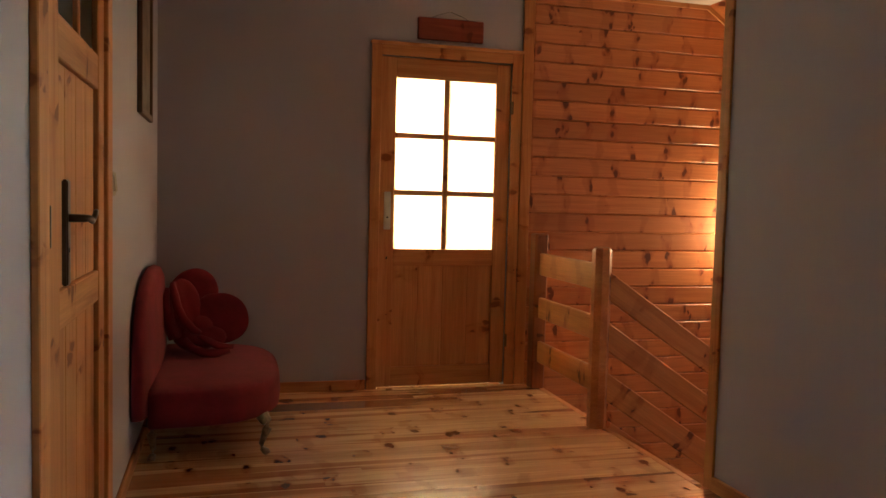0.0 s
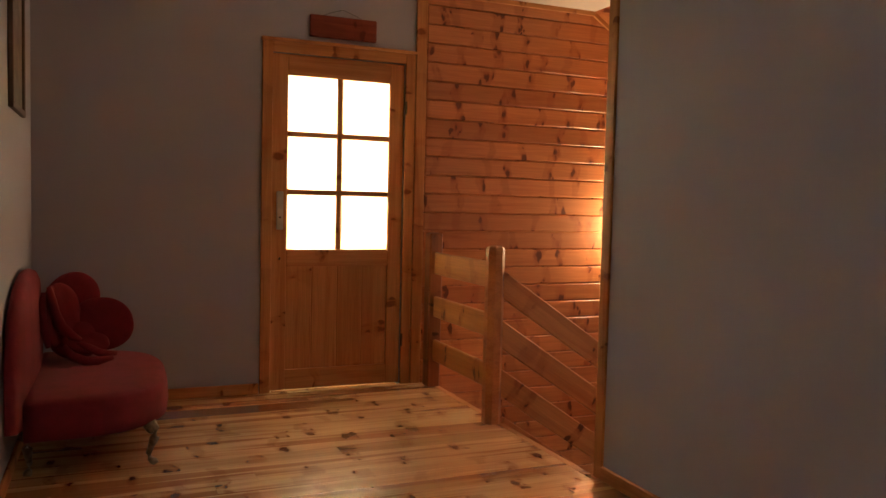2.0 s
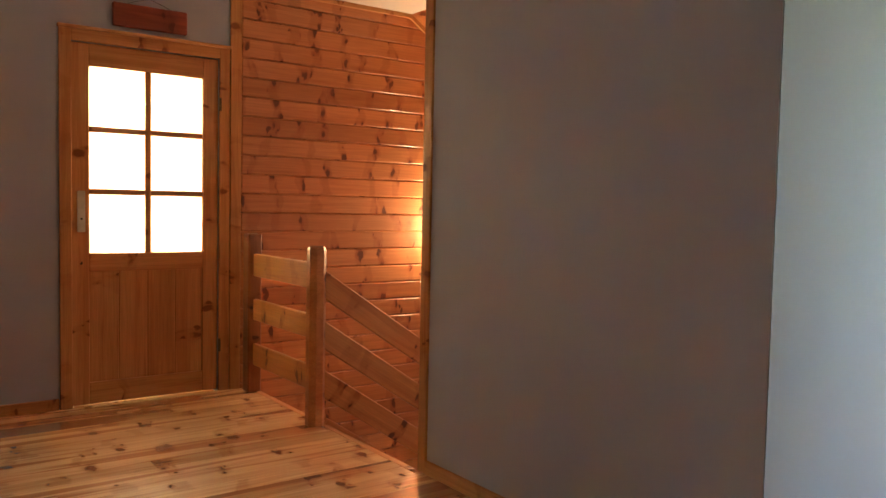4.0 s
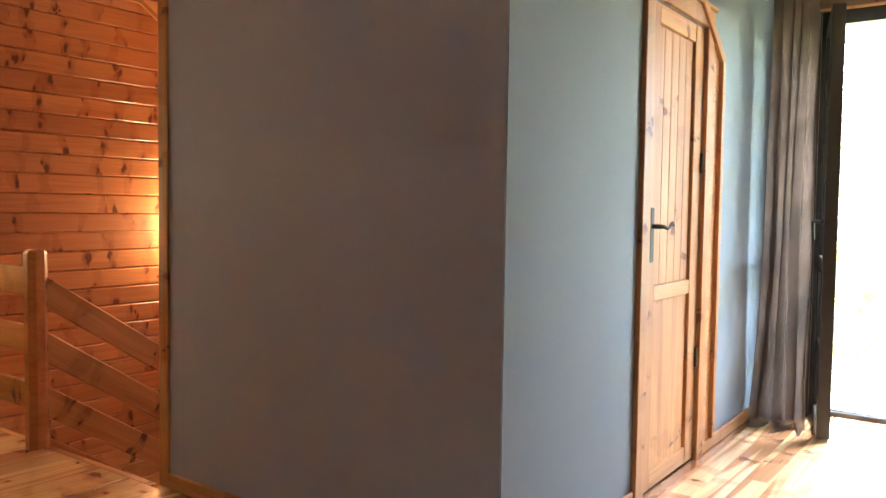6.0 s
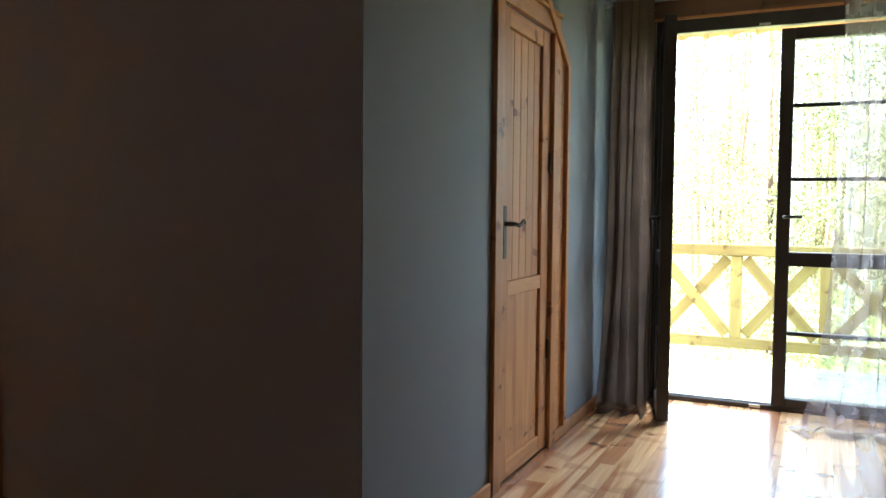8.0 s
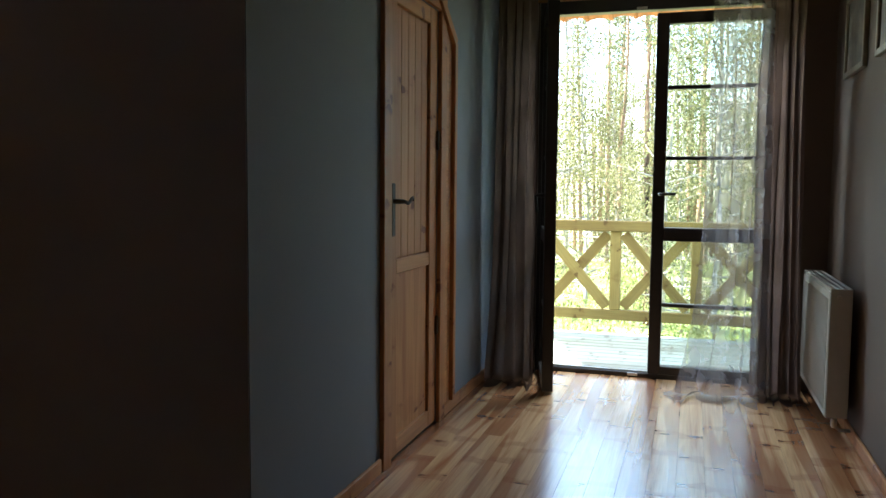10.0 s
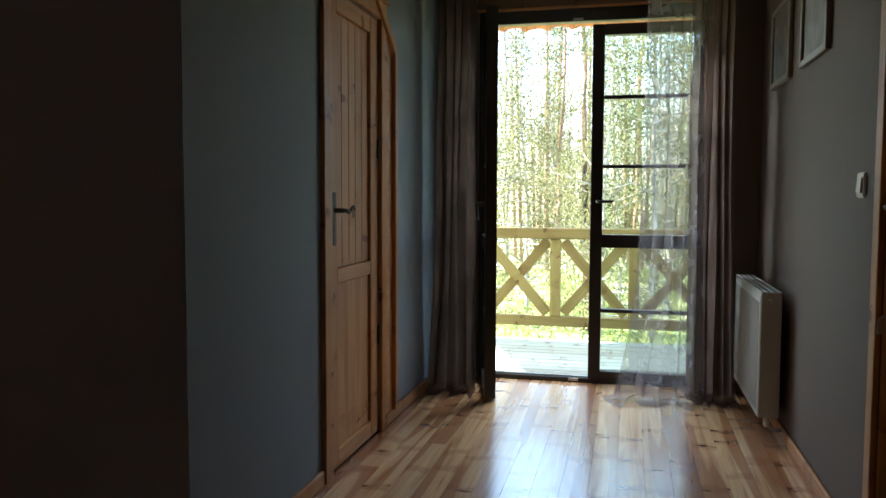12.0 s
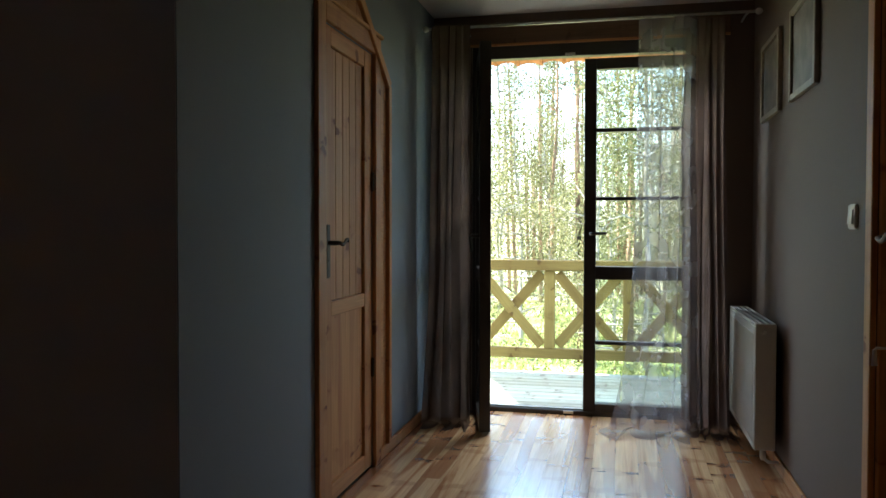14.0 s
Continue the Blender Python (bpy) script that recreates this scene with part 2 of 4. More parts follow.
BIRCH = plain("pale_bark", (0.27, 0.24, 0.20), 0.85, 0.0, 0.4, 5.0, 0.3)
LEAF = leafy("spring_leaves", (0.070, 0.075, 0.034), (0.26, 0.245, 0.125))
LEAF_DARK = leafy("shaded_pine_needles", (0.04, 0.052, 0.028), (0.15, 0.165, 0.085))
UNDER = leafy("undergrowth_leaves", (0.15, 0.18, 0.05), (0.44, 0.45, 0.19))

# ------------------------------------------------------------ building helpers
WM = {}


def adopt(ob, parent, m):
    """Hang ob under parent with the world pose m."""
    WM[ob.name] = m.copy()
    if parent is None:
        ob.matrix_basis = m
    else:
        ob.parent = parent
        ob.matrix_basis = WM[parent.name].inverted() @ m
    return ob


def thing(name, label, category, loc=(0, 0, 0), group="", kind="", m=None):
    ob = new(name)
    ob.empty_display_size = 0.1
    adopt(ob, None, m if m is not None else Matrix.Translation(loc))
    return tagged(ob, label, category, group, kind)


def finish(name, bm, mat, parent=None, m=None, label="", smooth=False, data=None):
    me = data
    if me is None:
        me = bpy.data.meshes.new(name)
        bmesh.ops.recalc_face_normals(bm, faces=bm.faces)
        bm.to_mesh(me)
        bm.free()
        me.materials.append(mat)
        if smooth:
            me.polygons.foreach_set("use_smooth", [True] * len(me.polygons))
    ob = new(name, me)
    adopt(ob, parent, m if m is not None else Matrix.Identity(4))
    if label:
        tagged(ob, label)
    return ob


def add_box(bm, x, y, z):
    vs = [bm.verts.new((a, b, c)) for a in x for b in y for c in z]
    for f in ((0, 1, 3, 2), (4, 6, 7, 5), (0, 4, 5, 1), (2, 3, 7, 6), (0, 2, 6, 4), (1, 5, 7, 3)):
        bm.faces.new([vs[i] for i in f])


@lru_cache(maxsize=None)
def bar_mesh(length, width, thick, bevel, mat_name):
    bm = bmesh.new()
    add_box(bm, (-length / 2, length / 2), (-width / 2, width / 2), (-thick / 2, thick / 2))
    if bevel:
        bmesh.ops.bevel(bm, geom=bm.edges[:], offset=min(bevel, 0.3 * min(length, width, thick)), segments=1, affect="EDGES")
    bmesh.ops.recalc_face_normals(bm, faces=bm.faces)
    me = bpy.data.meshes.new("board")
    bm.to_mesh(me)
    bm.free()
    me.materials.append(bpy.data.materials[mat_name])
    return me


def plank(name, parent, x, y, z, mat, label="", bevel=0.003, m=None):
    """A bevelled board between two corners, its grain along its longest side."""
    d = [x[1] - x[0], y[1] - y[0], z[1] - z[0]]
    c = Matrix.Translation(((x[0] + x[1]) / 2, (y[0] + y[1]) / 2, (z[0] + z[1]) / 2))
    k = d.index(max(d))
    if k == 0:
        turn, size = Matrix.Identity(4), d
    elif k == 1:
        turn, size = Matrix.Rotation(radians(90), 4, "Z"), (d[1], d[0], d[2])
    else:
        turn, size = Matrix.Rotation(radians(-90), 4, "Y"), (d[2], d[1], d[0])
    me = bar_mesh(*[round(s, 4) for s in size], bevel, mat.name)
    w = c @ turn
    return finish(name, None, mat, parent, (m @ w) if m is not None else w, label, data=me)


def boxes_mesh(name, boxes, mat, label, category="wall", parent=None):
    bm = bmesh.new()
    for b in boxes:
        add_box(bm, *b)
    ob = finish(name, bm, mat, parent)
    return tagged(ob, label, category, kind="structure")


def lathe(profile, n=12):
    """Rings (radius, z) turned round the z axis, closed at both ends."""
    bm = bmesh.new()
    rings = [[bm.verts.new((r * math.cos(2 * math.pi * i / n), r * math.sin(2 * math.pi * i / n), z)) for i in range(n)] for r, z in profile]
    for a, b in zip(rings, rings[1:]):
        for i in range(n):
            bm.faces.new((a[i], a[(i + 1) % n], b[(i + 1) % n], b[i]))
    bm.faces.new(rings[0][::-1])
    bm.faces.new(rings[-1])
    return bm


def tube(points, radii, n=8):
    """A round bar along points with a radius at each."""
    bm = bmesh.new()
    pts = [Vector(p) for p in points]
    if not hasattr(radii, "__len__"):
        radii = [radii] * len(pts)
    rings = []
    for i, p in enumerate(pts):
        d = (pts[min(i + 1, len(pts) - 1)] - pts[max(i - 1, 0)]).normalized()
        q = d.to_track_quat("Z", "Y")
        rings.append([bm.verts.new(p + q @ Vector((radii[i] * math.cos(2 * math.pi * k / n), radii[i] * math.sin(2 * math.pi * k / n), 0))) for k in range(n)])
    for a, b in zip(rings, rings[1:]):
        for k in range(n):
            bm.faces.new((a[k], a[(k + 1) % n], b[(k + 1) % n], b[k]))
    bm.faces.new(rings[0][::-1])
    bm.faces.new(rings[-1])
    return bm


# ------------------------------------------------------------ the shell: walls, ceilings, floors
XL, X1, XS = -0.376, 1.90, 4.86          # west wall, stairwell line, window wall
YR, YC, YJ, YB = -0.733, 1.16, 2.77, 4.63  # corridor south, corridor north, stairwell jamb, back wall
ZC = 2.455


boxes_mesh("wall_west", [((XL - 0.15, XL), (YR - 0.15, 1.81), (0, ZC)), ((XL - 0.15, XL), (2.65, YB + 0.15), (0, ZC)),
                         ((XL - 0.15, XL), (1.81, 2.65), (2.02, ZC))], GREY, "grey painted plaster wall with a door opening")
boxes_mesh("wall_back", [((XL, 0.866), (YB, YB + 0.15), (0, ZC)), ((1.682, 4.4), (YB, YB + 0.15), (-2.0, ZC)),
                         ((0.866, 1.682), (YB, YB + 0.15), (1.993, ZC))], GREY, "dim grey painted wall with a glazed door opening")
boxes_mesh("wall_stair_block", [((X1, X1 + 0.12), (YC + 0.003, YJ - 0.012), (0, ZC))], GREY, "grey painted wall beside the stairs")
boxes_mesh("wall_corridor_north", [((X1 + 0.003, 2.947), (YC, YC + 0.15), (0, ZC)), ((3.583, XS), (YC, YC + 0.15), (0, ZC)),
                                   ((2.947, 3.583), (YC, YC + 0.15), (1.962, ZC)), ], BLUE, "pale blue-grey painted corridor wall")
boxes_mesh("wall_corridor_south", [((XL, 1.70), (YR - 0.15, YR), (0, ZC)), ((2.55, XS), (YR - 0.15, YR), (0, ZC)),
                                   ((1.70, 2.55), (YR - 0.15, YR), (2.02, ZC))], SHADED_WALL, "painted corridor wall, darkened to taupe for its shade")
boxes_mesh("wall_window", [((XS, XS + 0.24), (0.85, 6.0), (-3.0, 3.6)), ((XS, XS + 0.24), (-5.0, -0.47), (-3.0, 3.6)),
                           ((XS, XS + 0.24), (-0.47, 0.85), (2.26, 3.6)), ((XS, XS + 0.24), (-0.47, 0.85), (-3.0, -0.02))],
           RENDERED, "outer wall of the house round the balcony door")
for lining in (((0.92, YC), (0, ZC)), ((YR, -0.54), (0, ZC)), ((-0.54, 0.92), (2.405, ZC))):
    boxes_mesh("wall_window_lining", [((XS - 0.012, XS - 0.001), *lining)], SHADED_WALL, "inner face of the window wall, darkened to taupe for its shade")
boxes_mesh("wall_stair_south", [((X1 + 0.12, 4.4), (YJ - 0.12, YJ), (-2.0, ZC))], GREY, "side wall of the stairwell")
boxes_mesh("wall_stair_east", [((4.4, 4.5), (YJ - 0.12, YB + 0.15), (-2.0, ZC))], GREY, "end wall of the stairwell")
boxes_mesh("wall_stair_under", [((X1 - 0.2, X1 - 0.06), (YJ - 0.12, YB), (-2.0, -0.2))], GREY, "wall under the landing edge")
boxes_mesh("ceiling", [((XL - 0.15, XS), (YR - 0.15, YJ), (ZC, ZC + 0.12)), ((XL - 0.15, 3.02), (YJ, YB + 0.15), (ZC, ZC + 0.12))], WHITE,
           "off-white plaster ceiling", "ceiling")
bm = bmesh.new()
vs = [bm.verts.new(p) for p in ((3.02, YJ, ZC), (3.02, YB, ZC), (4.42, YB, ZC - 0.95), (4.42, YJ, ZC - 0.95),
                                (3.02, YJ, ZC + 0.12), (3.02, YB, ZC + 0.12), (4.42, YB, ZC - 0.83), (4.42, YJ, ZC - 0.83))]
for f in ((0, 1, 2, 3), (7, 6, 5, 4), (0, 4, 5, 1), (1, 5, 6, 2), (2, 6, 7, 3), (3, 7, 4, 0)):
    bm.faces.new([vs[i] for i in f])
tagged(finish("ceiling_slope", bm, PANEL), "sloping pine-boarded ceiling over the stairs", "ceiling", kind="structure")
boxes_mesh("floor_slab", [((XL - 0.15, XS), (YR - 0.15, YJ), (-0.2, -0.022)), ((XL - 0.15, 1.86), (YJ, YB + 0.15), (-0.2, -0.022)),
                          ((X1 + 0.1, XS), (YC, YJ), (-0.022, -0.004))], LINTEL, "sub-floor under the pine planks", "floor")
boxes_mesh("floor_lower", [((X1 - 0.06, 4.4), (YJ, YB), (-2.0, -1.85))], FLOOR, "wooden floor at the foot of the stairs", "floor")

# rooms behind the doors, closed by plain walls
boxes_mesh("wall_back_room", [((-0.6, -0.5), (YB + 0.15, 6.5), (0, ZC)), ((2.1, 2.2), (YB + 0.15, 6.5), (0, ZC)),
                              ((-0.6, 2.2), (6.5, 6.6), (0, ZC)), ((-0.6, 2.2), (YB + 0.15, 6.6), (ZC, ZC + 0.1)),
                              ((-0.6, 2.2), (YB + 0.0, 6.6), (-0.1, -0.012))], CREAM, "cream walls of the bright room behind the glazed door")

boxes_mesh("wall_west_room", [((-1.6, -1.5), (0.9, 3.4), (0, ZC)), ((-1.5, XL - 0.15), (0.9, 1.0), (0, ZC)), ((-1.5, XL - 0.15), (3.3, 3.4), (0, ZC)),
                              ((-1.6, XL - 0.15), (0.9, 3.4), (ZC, ZC + 0.1)), ((-1.6, XL - 0.15), (0.9, 3.4), (-0.1, -0.002))], SHADED_WALL, "plain walls of the room behind the west door")
boxes_mesh("wall_south_room", [((1.2, 3.0), (-1.95, -1.85), (0, ZC)), ((1.2, 1.3), (-1.85, YR - 0.15), (0, ZC)), ((2.9, 3.0), (-1.85, YR - 0.15), (0, ZC)),
                               ((1.2, 3.0), (-1.95, YR - 0.15), (ZC, ZC + 0.1)), ((1.2, 3.0), (-1.95, YR - 0.15), (-0.1, -0.002))], SHADED_WALL, "plain walls of the room behind the south door")

# landing floor: planks along x
floor = thing("floor", "knotty lacquered pine plank floor", "floor", kind="structure")
rng = random.Random(5)
w = 0.1085
y = YR
while y < YB - 0.002:
    y2 = min(y + w, YB)
    end = XS if y2 <= YC + 0.02 else (X1 if y2 <= YJ + 0.03 else 1.862)
    cuts = [XL]
    if end > 3:
        if rng.random() < 0.4:
            cuts.append(XL + 1.1 + rng.random() * 3.0)
    elif rng.random() < 0.2:
        cuts.append(XL + 0.6 + rng.random() * 1.1)
    cuts = [c for c in cuts if c < end - 0.3] + [end]
    for a, b in zip(cuts, cuts[1:]):
        plank("plank", floor, (a + 0.0004, b - 0.0004), (y + 0.0005, y2 - 0.0005), (-0.022, 0.0), FLOOR, bevel=0)
    if y < YC < y2 and end < 3:
        plank("plank", floor, (X1 + 0.0004, XS), (y + 0.0005, YC), (-0.022, 0.0), FLOOR, bevel=0)
    y = y2

# ------------------------------------------------------------ boarded stairwell wall
boards = thing("wall_cladding", "horizontal knotty pine boards lining the stairwell wall", "wall", (1.82, YB, 0), kind="structure")
z = 2.483
while z > -1.9:
    plank("board", boards, (1.815, 4.398), (YB - 0.019, YB - 0.001), (z - 0.1166, z - 0.006), PANEL, bevel=0.005)
    plank("tongue", boards, (1.815, 4.398), (YB - 0.008, YB - 0.001), (z - 0.006, z), PANEL, bevel=0)
    z -= 0.1166
tr = thing("trim_stairwell", "pine corner and cover strips of the stairwell", "trim", (1.8, YB, 0), kind="structure")
plank("cover_strip", tr, (1.745, 1.813), (YB - 0.022, YB - 0.001), (0.0, ZC), TRIM)
plank("corner_strip", tr, (X1 - 0.010, X1 + 0.013), (YJ - 0.055, YJ + 0.004), (0.0, ZC), TRIM, "slim pine corner strip")
plank("ceiling_strip", tr, (1.815, 3.02), (YB - 0.034, YB - 0.017), (ZC - 0.03, ZC), TRIM)
plank("slope_strip", tr, (0, 1.6), (-0.017, 0), (-0.03, 0), TRIM, m=Matrix.Translation((3.02, YB - 0.017, ZC)) @ Matrix.Rotation(radians(34), 4, "Y"))

# baseboards
base = thing("baseboard", "low pine baseboard along the walls", "baseboard", kind="structure")
BH, BT = 0.062, 0.016
for x, yy in (((XL, XL + BT), (YR, 1.60)), ((XL, XL + BT), (2.745, YB)), ((XL + BT, 0.803), (YB - BT, YB)),
              ((X1 - BT, X1), (YC - BT, YJ - 0.056)), ((X1, 2.852), (YC - BT, YC)), ((3.67, XS), (YC - BT, YC)),
              ((XL + BT, 1.635), (YR, YR + BT)), ((2.612, XS), (YR, YR + BT))):
    plank("board", base, x, yy, (0.0, BH), TRIM, bevel=0.005)

# ------------------------------------------------------------ doors
def handle_set(parent, m, lever=True, mat=BRONZE, plate=0.216):
    """A long plate with a lever pointing along local +x; local y sticks out of the leaf, z is up."""
    bm = bmesh.new()
    add_box(bm, (-0.020, 0.020), (0, 0.013), (-plate / 2 - 0.03, plate / 2 - 0.03))
    bmesh.ops.bevel(bm, geom=bm.edges[:], offset=0.003, segments=2, affect="EDGES")
    pl = finish("handle_plate", bm, mat, parent, m, "dark metal handle plate")
    if lever:
        finish("lever", tube([(0, 0.0, 0.004), (0, 0.045, 0.004), (0.012, 0.055, 0.004), (0.045, 0.056, -0.004), (0.07, 0.056, 0.002), (0.09, 0.056, 0.015), (0.107, 0.055, 0.019), (0.12, 0.054, 0.008)],
                             [0.010, 0.0095, 0.008, 0.007, 0.0065, 0.0065, 0.006, 0.004]), mat, pl, m, "curved lever handle", True)
    finish("keyhole", lathe([(0.0045, 0), (0.006, 0.001), (0.006, 0.002)], 10), DARKFRAME, pl, m @ pose(0, 0.0125, -0.07, -90))
    return pl


def door_leaf(parent, m, w, h, zones, mat=DOOR, thick=0.04, stile=0.105):
    """Framed leaf in local x (width), y (out of the room is negative), z. zones: (z0, z1, kind, columns, rows)."""
    plank("stile", parent, (0, stile), (-thick, 0), (0.0, h), mat, m=m)
    plank("stile", parent, (w - stile, w), (-thick, 0), (0.0, h), mat, m=m)
    edges = [0.0] + [v for zn in zones for v in zn[:2]] + [h]
    for a, b in zip(edges[::2], edges[1::2]):
        plank("rail", parent, (stile, w - stile), (-thick, -0.001), (a, b), mat, m=m)
    for z0, z1, kind, cols, rows in zones:
        x0, x1 = stile, w - stile
        if kind == "boards":
            plank("panel_back", parent, (x0, x1), (-thick + 0.002, -thick + 0.0115), (z0, z1), mat, m=m, bevel=0)
        if kind == "boards":
            s = (x1 - x0) / cols
            for i in range(cols):
                plank("panel_board", parent, (x0 + i * s + 0.0004, x0 + (i + 1) * s - 0.0004), (-thick + 0.012, -0.014), (z0, z1), mat, m=m, bevel=0.003)
        else:
            s, t = (x1 - x0) / cols, (z1 - z0) / rows
            for i in range(1, cols):
                plank("glazing_bar", parent, (x0 + i * s - 0.015, x0 + i * s + 0.015), (-thick + 0.004, -0.004), (z0, z1), mat, m=m)
            for j in range(1, rows):
                plank("glazing_bar", parent, (x0, x1), (-thick + 0.006, -0.006), (z0 + j * t - 0.015, z0 + j * t + 0.015), mat, m=m)
            for i in range(cols):
                for j in range(rows):
                    bm = bmesh.new()
                    add_box(bm, (x0 + i * s, x0 + (i + 1) * s), (-0.022, -0.018), (z0 + j * t, z0 + (j + 1) * t))
                    finish("pane", bm, FROST, parent, m, "frosted glass pane")


def casing(parent, m, x0, x1, top, width=0.085, jamb=0.15, mat=TRIM, proud=0.018, start=-0.05):
    """Architrave and jamb lining round an opening x0..x1, in the wall's local frame."""
    plank("casing", parent, (x0 - width, x0), (0.0, proud), (0.0, top + width), mat, m=m)
    plank("casing", parent, (x1, x1 + width), (0.0, proud), (0.0, top + width), mat, m=m)
    plank("casing", parent, (x0, x1), (0.0, proud), (top, top + width), mat, m=m)
    plank("head_moulding", parent, (x0 - width - 0.006, x1 + width + 0.006), (0.0, proud + 0.012), (top + width, top + width + 0.018), mat, m=m)
    plank("jamb", parent, (x0, x0 + 0.03), (-jamb, start), (0.0, top), mat, m=m)
    plank("jamb", parent, (x1 - 0.03, x1), (-jamb, start), (0.0, top), mat, m=m)
    plank("jamb", parent, (x0 + 0.03, x1 - 0.03), (-jamb, start), (top - 0.03, top), mat, m=m)


# glazed door in the back wall; local y points into the landing
MB = Matrix.Translation((0, YB, 0)) @ Matrix.Rotation(math.pi, 4, "Z")      # local x = -world x
d1 = thing("door_1", "closed pine door with six frosted panes", "door", (1.28, YB, 0), kind="structure")
casing(d1, MB, -1.68, -0.868, 1.988, 0.062, 0.15)
door_leaf(d1, MB @ Matrix.Translation((-1.678, -0.008, 0.008)), 0.808, 1.977,
          [(0.121, 0.736, "boards", 4, 1), (0.837, 1.857, "panes", 2, 3)], stile=0.09)
handle_set(d1, MB @ pose(-0.918, -0.008, 1.105), lever=False, mat=STEEL, plate=0.225)
# strip added below the leaf to thin the line of light under the door
plank("threshold", d1, (-1.66, -0.885), (-0.04, -0.012), (-0.02, 0.0008), TRIM, bevel=0, m=MB)
finish("hook", tube([(0, 0, 0), (0, 0.03, 0), (0.0, 0.034, 0.012)], 0.004), BRASS, d1, MB @ pose(-0.915, -0.008, 0.79), "small brass hook")
for zz in (0.28, 1.72):
    finish("hinge", lathe([(0.007, -0.04), (0.008, -0.035), (0.008, 0.035), (0.007, 0.04)], 8), BRASS, d1, MB @ pose(-1.686, 0.012, zz))

# door in the west wall; local x runs along world y
MW = Matrix.Translation((XL, 0, 0)) @ Matrix.Rotation(radians(-90), 4, "Z")   # local x = -world y, local y = +world x
d2 = thing("door_2", "closed pine door with upper glass and dark lever handle", "door", (XL, 2.23, 0), kind="structure")
casing(d2, MW, -2.65, -1.81, 2.02, 0.095, 0.15, start=-0.001)
door_leaf(d2, MW @ Matrix.Translation((-2.618, 0.010, 0.01)), 0.776, 1.98,
          [(0.14, 0.81, "boards", 4, 1), (0.90, 1.43, "boards", 4, 1), (1.53, 1.87, "panes", 2, 1)])
handle_set(d2, MW @ pose(-1.990, 0.010, 1.075) @ Matrix.Diagonal((-1, 1, 1, 1)), plate=0.245)

plank("strike_plate", d2, (-1.818, -1.8095), (0.003, 0.0195), (1.02, 1.11), BRONZE, "dark metal strike plate", 0.001, m=MW)

# panelled door in the corridor's north wall, with a boarded surround cut along the roof slope
MN = Matrix.Translation((0, YC, 0)) @ Matrix.Rotation(math.pi, 4, "Z")
d3 = thing("door_3", "closed two-panel pine door with brass lever", "door", (3.28, YC, 0), kind="structure")
casing(d3, MN, -3.585, -2.945, 1.963, 0.083, 0.15, start=-0.045, proud=0.02)
door_leaf(d3, MN @ Matrix.Translation((-3.583, -0.001, 0.008)), 0.636, 1.953,
          [(0.075, 0.77, "boards", 1, 1), (0.832, 1.875, "boards", 5, 1)], stile=0.105)
handle_set(d3, MN @ pose(-2.985, -0.001, 1.077) @ Matrix.Diagonal((-1, 1, 1, 1)), mat=BRASS)
for zz in (0.48, 1.36):
    finish("hinge", lathe([(0.006, -0.045), (0.008, -0.04), (0.008, 0.04), (0.006, 0.045)], 8), BRASS, d3, MN @ pose(-3.574, 0.006, zz))
sr = thing("door_surround", "pine boarded surround with a sloping top edge", "wall panel", (3.7, YC, 0), kind="structure")
SX, SZ, SK = 3.79, 1.845, -0.70   # outer edge, height there, slope towards the window


def slope_top(x):
    return min(ZC, SZ + SK * (x - SX))


for a, c in ((3.672, 3.72), (3.722, 3.77)):
    bm = bmesh.new()
    vs = [bm.verts.new(p) for p in ((a, YC - 0.014, BH + 0.002), (c, YC - 0.014, BH + 0.002), (c, YC - 0.014, slope_top(c)), (a, YC - 0.014, slope_top(a)))]
    f = bm.faces.new(vs)
    ex = bmesh.ops.extrude_face_region(bm, geom=[f])
    bmesh.ops.translate(bm, vec=(0, 0.013, 0), verts=[v for v in ex["geom"] if isinstance(v, bmesh.types.BMVert)])
    finish("board", bm, DOOR, sr)
for i in range(7):
    a = 2.865 + i * 0.1145
    c = a + 0.1125
    bm = bmesh.new()
    top = [slope_top(a), slope_top(c)]
    vs = [bm.verts.new(p) for p in ((a, YC - 0.014, 2.066), (c, YC - 0.014, 2.066), (c, YC - 0.014, max(2.07, top[1])), (a, YC - 0.014, max(2.07, top[0])))]
    f = bm.faces.new(vs)
    ex = bmesh.ops.extrude_face_region(bm, geom=[f])
    bmesh.ops.translate(bm, vec=(0, 0.013, 0), verts=[v for v in ex["geom"] if isinstance(v, bmesh.types.BMVert)])
    finish("board", bm, DOOR, sr)
plank("edge_strip", sr, (3.762, 3.802), (YC - 0.034, YC - 0.0005), (BH + 0.002, SZ), TRIM)
plank("edge_strip", sr, (0, 1.2), (-0.034, -0.0005), (-0.035, 0.012), TRIM,
      m=Matrix.Translation((3.795, YC, SZ + 0.01)) @ Matrix.Rotation(math.pi, 4, "Z") @ Matrix.Rotation(-math.atan(-SK), 4, "Y") @ Matrix.Diagonal((1, -1, 1, 1)))

# door in the corridor's south wall
MS = Matrix.Translation((0, YR, 0))
d4 = thing("door_4", "closed pine door with dark handle and a key", "door", (2.05, YR, 0), kind="structure")
casing(d4, MS, 1.702, 2.548, 2.018, 0.062, 0.15, start=-0.001)
door_leaf(d4, MS @ Matrix.Translation((1.734, -0.028, 0.01)), 0.782, 1.97,
          [(0.14, 0.77, "boards", 4, 1), (0.88, 1.86, "boards", 4, 1)])
handle_set(d4, MS @ pose(2.468, -0.028, 1.11) @ Matrix.Diagonal((-1, 1, 1, 1)))
